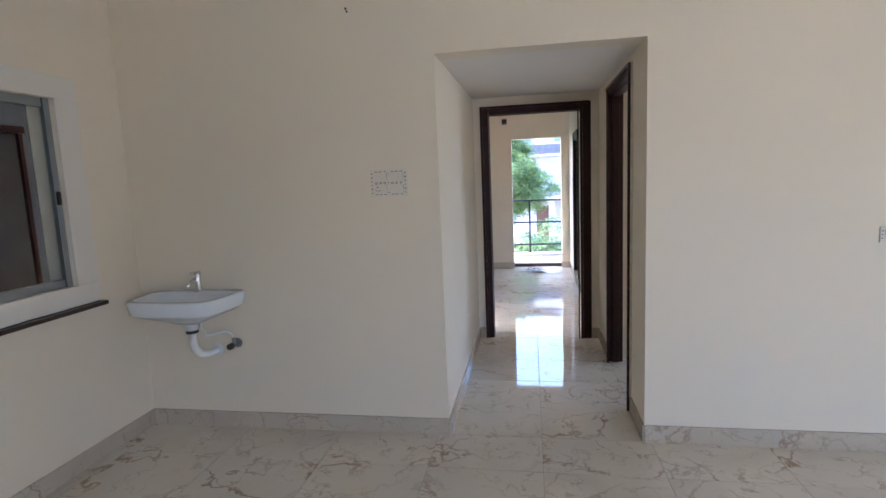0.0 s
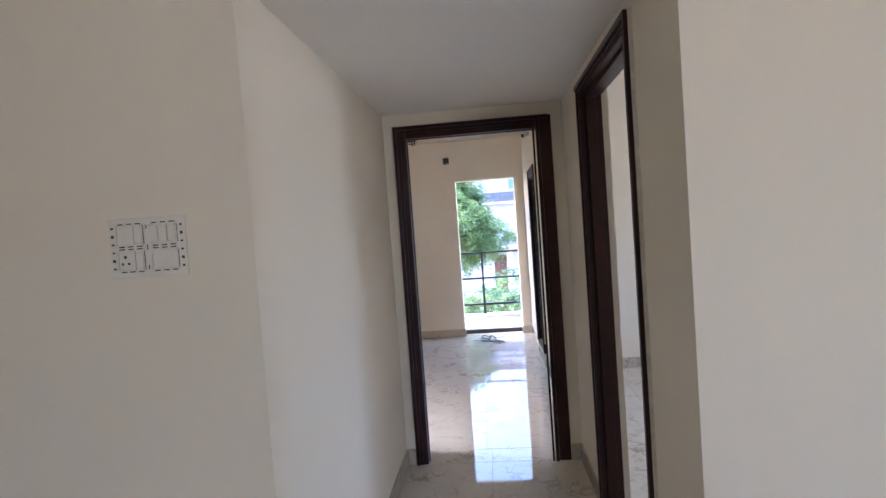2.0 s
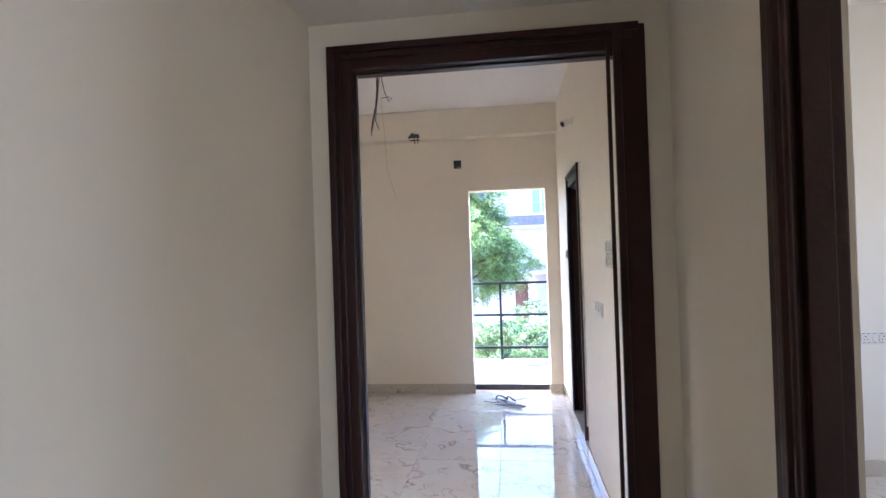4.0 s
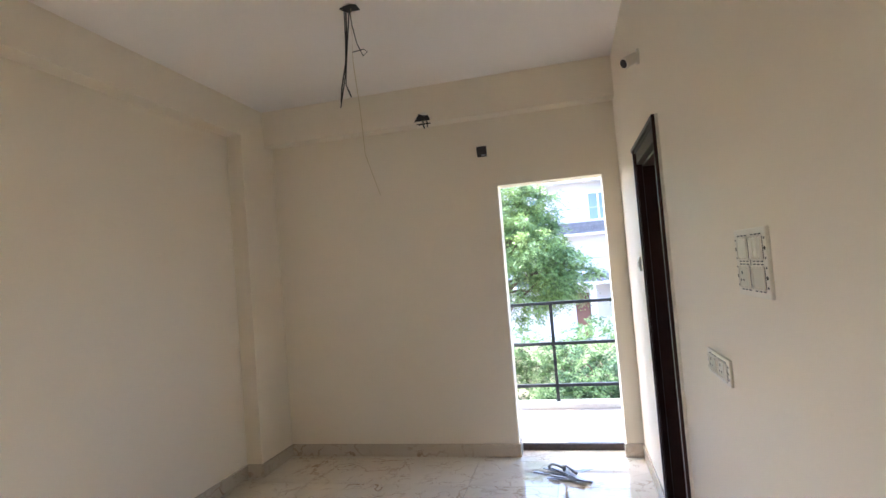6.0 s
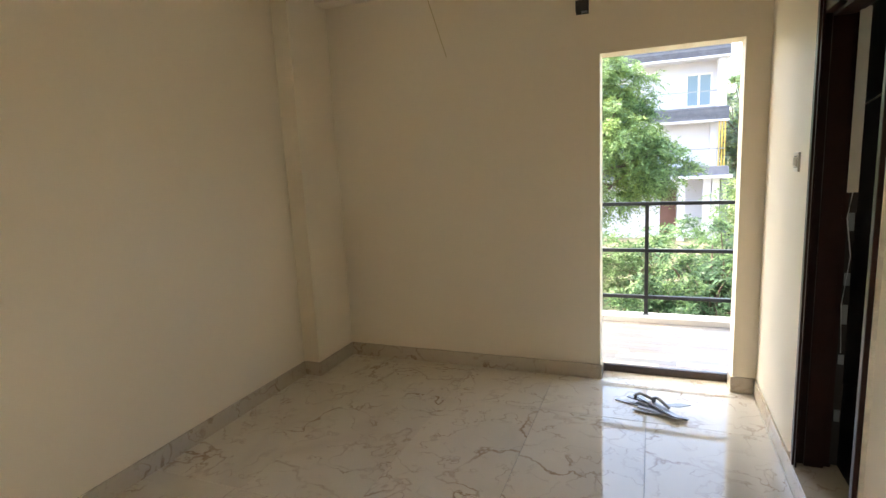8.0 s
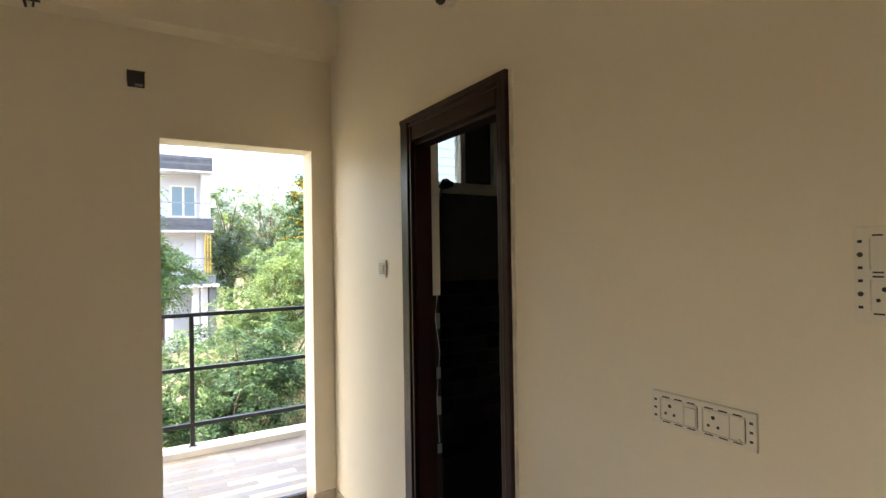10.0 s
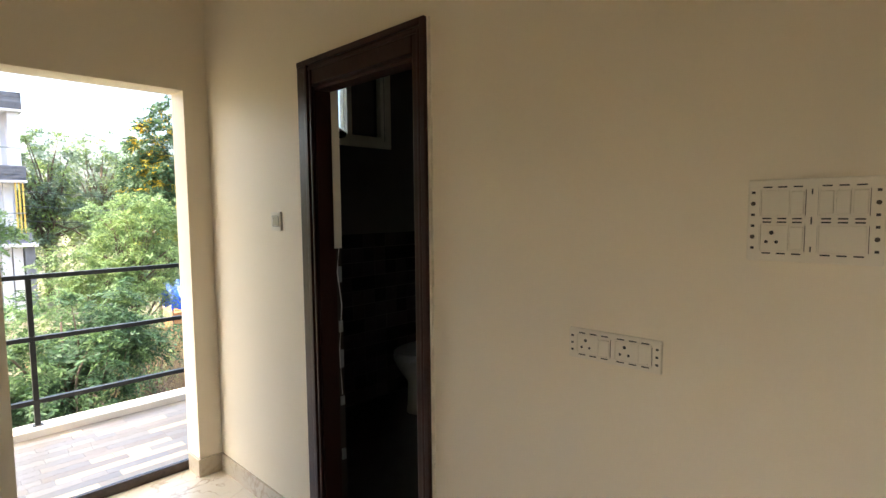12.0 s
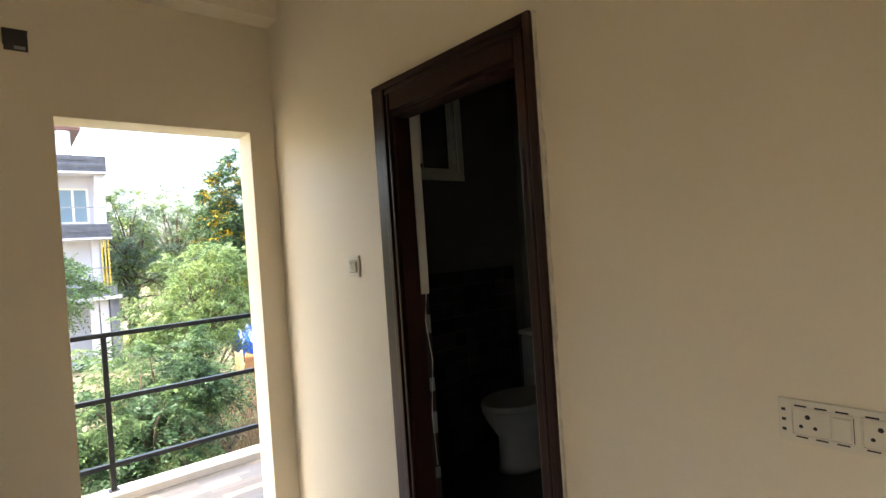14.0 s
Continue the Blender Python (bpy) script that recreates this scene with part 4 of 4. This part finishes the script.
for x in (-0.7, 0.7):
    for y in (-0.55, 0.55):
        part("post", cyl(bmesh.new(), (x, y, -0.05), (x, y, 1.75), 0.03, 8), BARK, shed)
part("clay_wall", boxes((-0.66, 0.66, -0.5, 0.5, 0, 1.2), bevel=0.03), CLAY, shed)

# the pale house across the way
house = thing("house", "pale three-storey house with grey slate balcony bands", "house", pose(0, 32, 0))
XL, XE = -9.0, 3.95
part("wall", boxes((XL, XE - 0.25, 1.1, 9, G, 6.1)), HOUSE_W, house)
part("side_fin", boxes((XE - 0.5, XE - 0.1, 0.25, 1.1, 3.54, 5.85), bevel=0.02), HOUSE_W, house)
for zt, zb in ((6.68, 5.95), (3.53, 2.90)):
    b = part("balcony_band", boxes((XL, XE, 0.06, 1.1, zb, zt)), SLATE, house, "grey slate clad balcony band")
    part("drip_edge", boxes((XL, XE + 0.02, -0.02, 1.1, zb - 0.09, zb)), HOUSE_W, b, "white edge under the slate")
    rr = random.Random(int(zt * 10))
    z = zb
    while z < zt - 0.03:
        hh = min(rr.uniform(0.07, 0.12), zt - z)
        x = XL
        row = bmesh.new()
        while x < XE - 0.02:
            l = min(rr.uniform(0.4, 1.3), XE - x)
            t = rr.uniform(0.0, 0.05)
            box(row, x + 0.004, x + l - 0.004, t, 0.07, z + 0.004, z + hh - 0.004)
            x += l
        tagged(part("slate_course", row, SLATE, b), kind="stuff")
        z += hh
part("lower_band", boxes((-4.0, XE + 0.05, -0.3, 1.1, 0.17, 0.60), bevel=0.02), SLATE, house, "grey clad porch band")
part("porch_roof", boxes((-4.0, XE + 0.2, -0.5, 1.1, 0.02, 0.17), bevel=0.02), HOUSE_W, house)
for x in (-3.6, 1.9, 3.08, 3.48):
    part("column", boxes((x - 0.17, x + 0.17, 0.0, 0.34, G, 0.02), bevel=0.02), HOUSE_W, house)
part("stone_pier", boxes((3.7, 4.05, -0.2, 0.9, G, 0.02), bevel=0.03), SLATE, house)
part("white_strip", boxes((XE - 0.75, XE - 0.45, 0.7, 1.09, 0.60, 2.81)), HOUSE_W, house)
part("door", boxes((0.9, 1.7, 1.03, 1.09, G + 0.2, -0.5)), BRICK_RED, house, "red-brown door")
for k in range(3):
    part("yellow_pipe", boxes((XE - 0.42 + k * 0.13, XE - 0.36 + k * 0.13, 0.15, 0.23, 0.60, 2.81), bevel=0.01), YELLOW, house, "yellow vertical pipe")


def house_window(x0, x1, z0, z1):
    wd = part("window", boxes((x0, x1, 1.04, 1.095, z0, z0 + 0.09), (x0, x1, 1.04, 1.095, z1 - 0.09, z1), (x0, x0 + 0.09, 1.04, 1.095, z0 + 0.09, z1 - 0.09), (x1 - 0.09, x1, 1.04, 1.095, z0 + 0.09, z1 - 0.09), ((x0 + x1) / 2 - 0.05, (x0 + x1) / 2 + 0.05, 1.04, 1.095, z0 + 0.09, z1 - 0.09)), UPVC, house, "white framed window")
    for a, b in ((x0 + 0.09, (x0 + x1) / 2 - 0.05), ((x0 + x1) / 2 + 0.05, x1 - 0.09)):
        part("pane", boxes((a, b, 1.07, 1.09, z0 + 0.09, z1 - 0.09)), HOUSE_GLASS, wd)


house_window(2.03, 3.27, 3.62, 5.29)
house_window(-1.9, -0.7, 3.5, 5.2)
house_window(-5.9, -4.7, 3.5, 5.2)
house_window(-2.4, -1.2, 0.6, 2.3)
house_window(-5.6, -4.4, -2.2, -0.8)
for z in (4.28, 1.45):
    part("balcony_rail", boxes((XL, XE - 0.1, 0.1, 0.14, z, z + 0.05)), ALU, house, "thin grey balcony rail")
part("roof", boxes((XL, XE - 0.2, 1.0, 9, 6.1, 6.3)), HOUSE_W, house)
part("penthouse", boxes((-2.0, 3.0, 4.0, 8.5, 6.3, 8.6)), HOUSE_W, house)
part("penthouse_roof", boxes((-2.2, 3.4, 3.5, 8.7, 8.6, 8.8)), BRICK_RED, house, "faded red roof edge")
part("tank_post", boxes((2.3, 2.75, 2.0, 2.4, 6.3, 8.2)), HOUSE_W, house)
line = thing("power_lines", "thin dark overhead power lines", "cable", pose(0, 30, 0))
for z in (2.35, 1.75, 1.15):
    part("cable", tube(bmesh.new(), [(3.5 + 1.5 * k, 0.4 * k, z - 0.35 * math.sin(math.pi * k / 12)) for k in range(13)], 0.014, 5), WIRE, line)

# ---------- pieces: dado, planks, floor tiles ----------
dado = tagged(new("wall_bathroom_dado"), "dark mosaic tile dado", "wall tile", kind="structure")
cell = mesh_of("tile", boxes((0.002, 0.098, -0.006, 0, 0.002, 0.098)), BATH_TILE)
r = random.Random(4)
for i in range(11):
    for j in range(12):
        part("tile", cell, BATH_TILE, dado, at=pose(1.80 + 0.1 * i, 5.748 - r.uniform(0, 0.004), 0.1 + 0.1 * j))
deck = tagged(new("floor_balcony"), "wood-look plank tiles in grey, brown and pale strips", "floor", kind="structure")
plank_mesh = {}
r = random.Random(12)
y = 5.885
row = 0
while y < 6.95:
    x = -1.0 - r.uniform(0, 0.3)
    while x < 2.3:
        l = r.choice((0.12, 0.24, 0.32, 0.42))
        m = r.choices(range(4), (5, 4, 1.7, 3))[0]
        if (l, m) not in plank_mesh:
            plank_mesh[l, m] = mesh_of("plank", boxes((0.0007, l - 0.0007, 0.0007, 0.0683, 0.0, 0.012)), PLANK[m])
        part("plank", plank_mesh[l, m], None, deck, at=pose(x, y, 0.003))
        x += l
    y += 0.069
    row += 1
tiles = tagged(new("floor_tiles"), "large polished marble tiles with brown veins", "floor", kind="structure")
tile_mesh = {}


def lay(x0, x1, y0, y1, xj, yj):
    xs = [x0] + [v for v in sorted(xj) if x0 + 0.01 < v < x1 - 0.01] + [x1]
    ys = [y0] + [v for v in sorted(yj) if y0 + 0.01 < v < y1 - 0.01] + [y1]
    for a, b in zip(xs, xs[1:]):
        for c, d in zip(ys, ys[1:]):
            key = (round(b - a, 3), round(d - c, 3))
            if key not in tile_mesh:
                hx, hy, g = key[0] / 2 - 0.0012, key[1] / 2 - 0.0012, 0.0012
                bm = bmesh.new()
                box(bm, -hx, hx, -hy, hy, -0.0045, 0.0, bevel=0.0008)
                tile_mesh[key] = mesh_of("tile", bm, TILE)
            part("tile", tile_mesh[key], None, tiles, at=pose((a + b) / 2, (c + d) / 2, 0))


XJ = [0.57 + 0.6 * k for k in range(-5, 8)]
lay(-1.915, 4.6, -5.45, DY, XJ, [-0.42 - 1.2 * k for k in range(6)])
lay(DX, 1.132, DY, 1.87, XJ, [0.80])
lay(0.096, 1.064, 1.87, 2.06, XJ, [])
lay(-1.82, XR, 2.06, 5.62, [v - 0.035 for v in XJ], [2.77, 3.97, 5.17])
lay(-1.69, XR, 5.62, YB, [0.57, -0.6], [])
lay(0.24, 1.025, YB, 5.855, [0.57], [])
lay(1.132, 1.272, 0.333, 1.297, [], [])
lay(1.272, 4.6, 0.09, 3.83, XJ, [0.83, 2.03, 3.23])
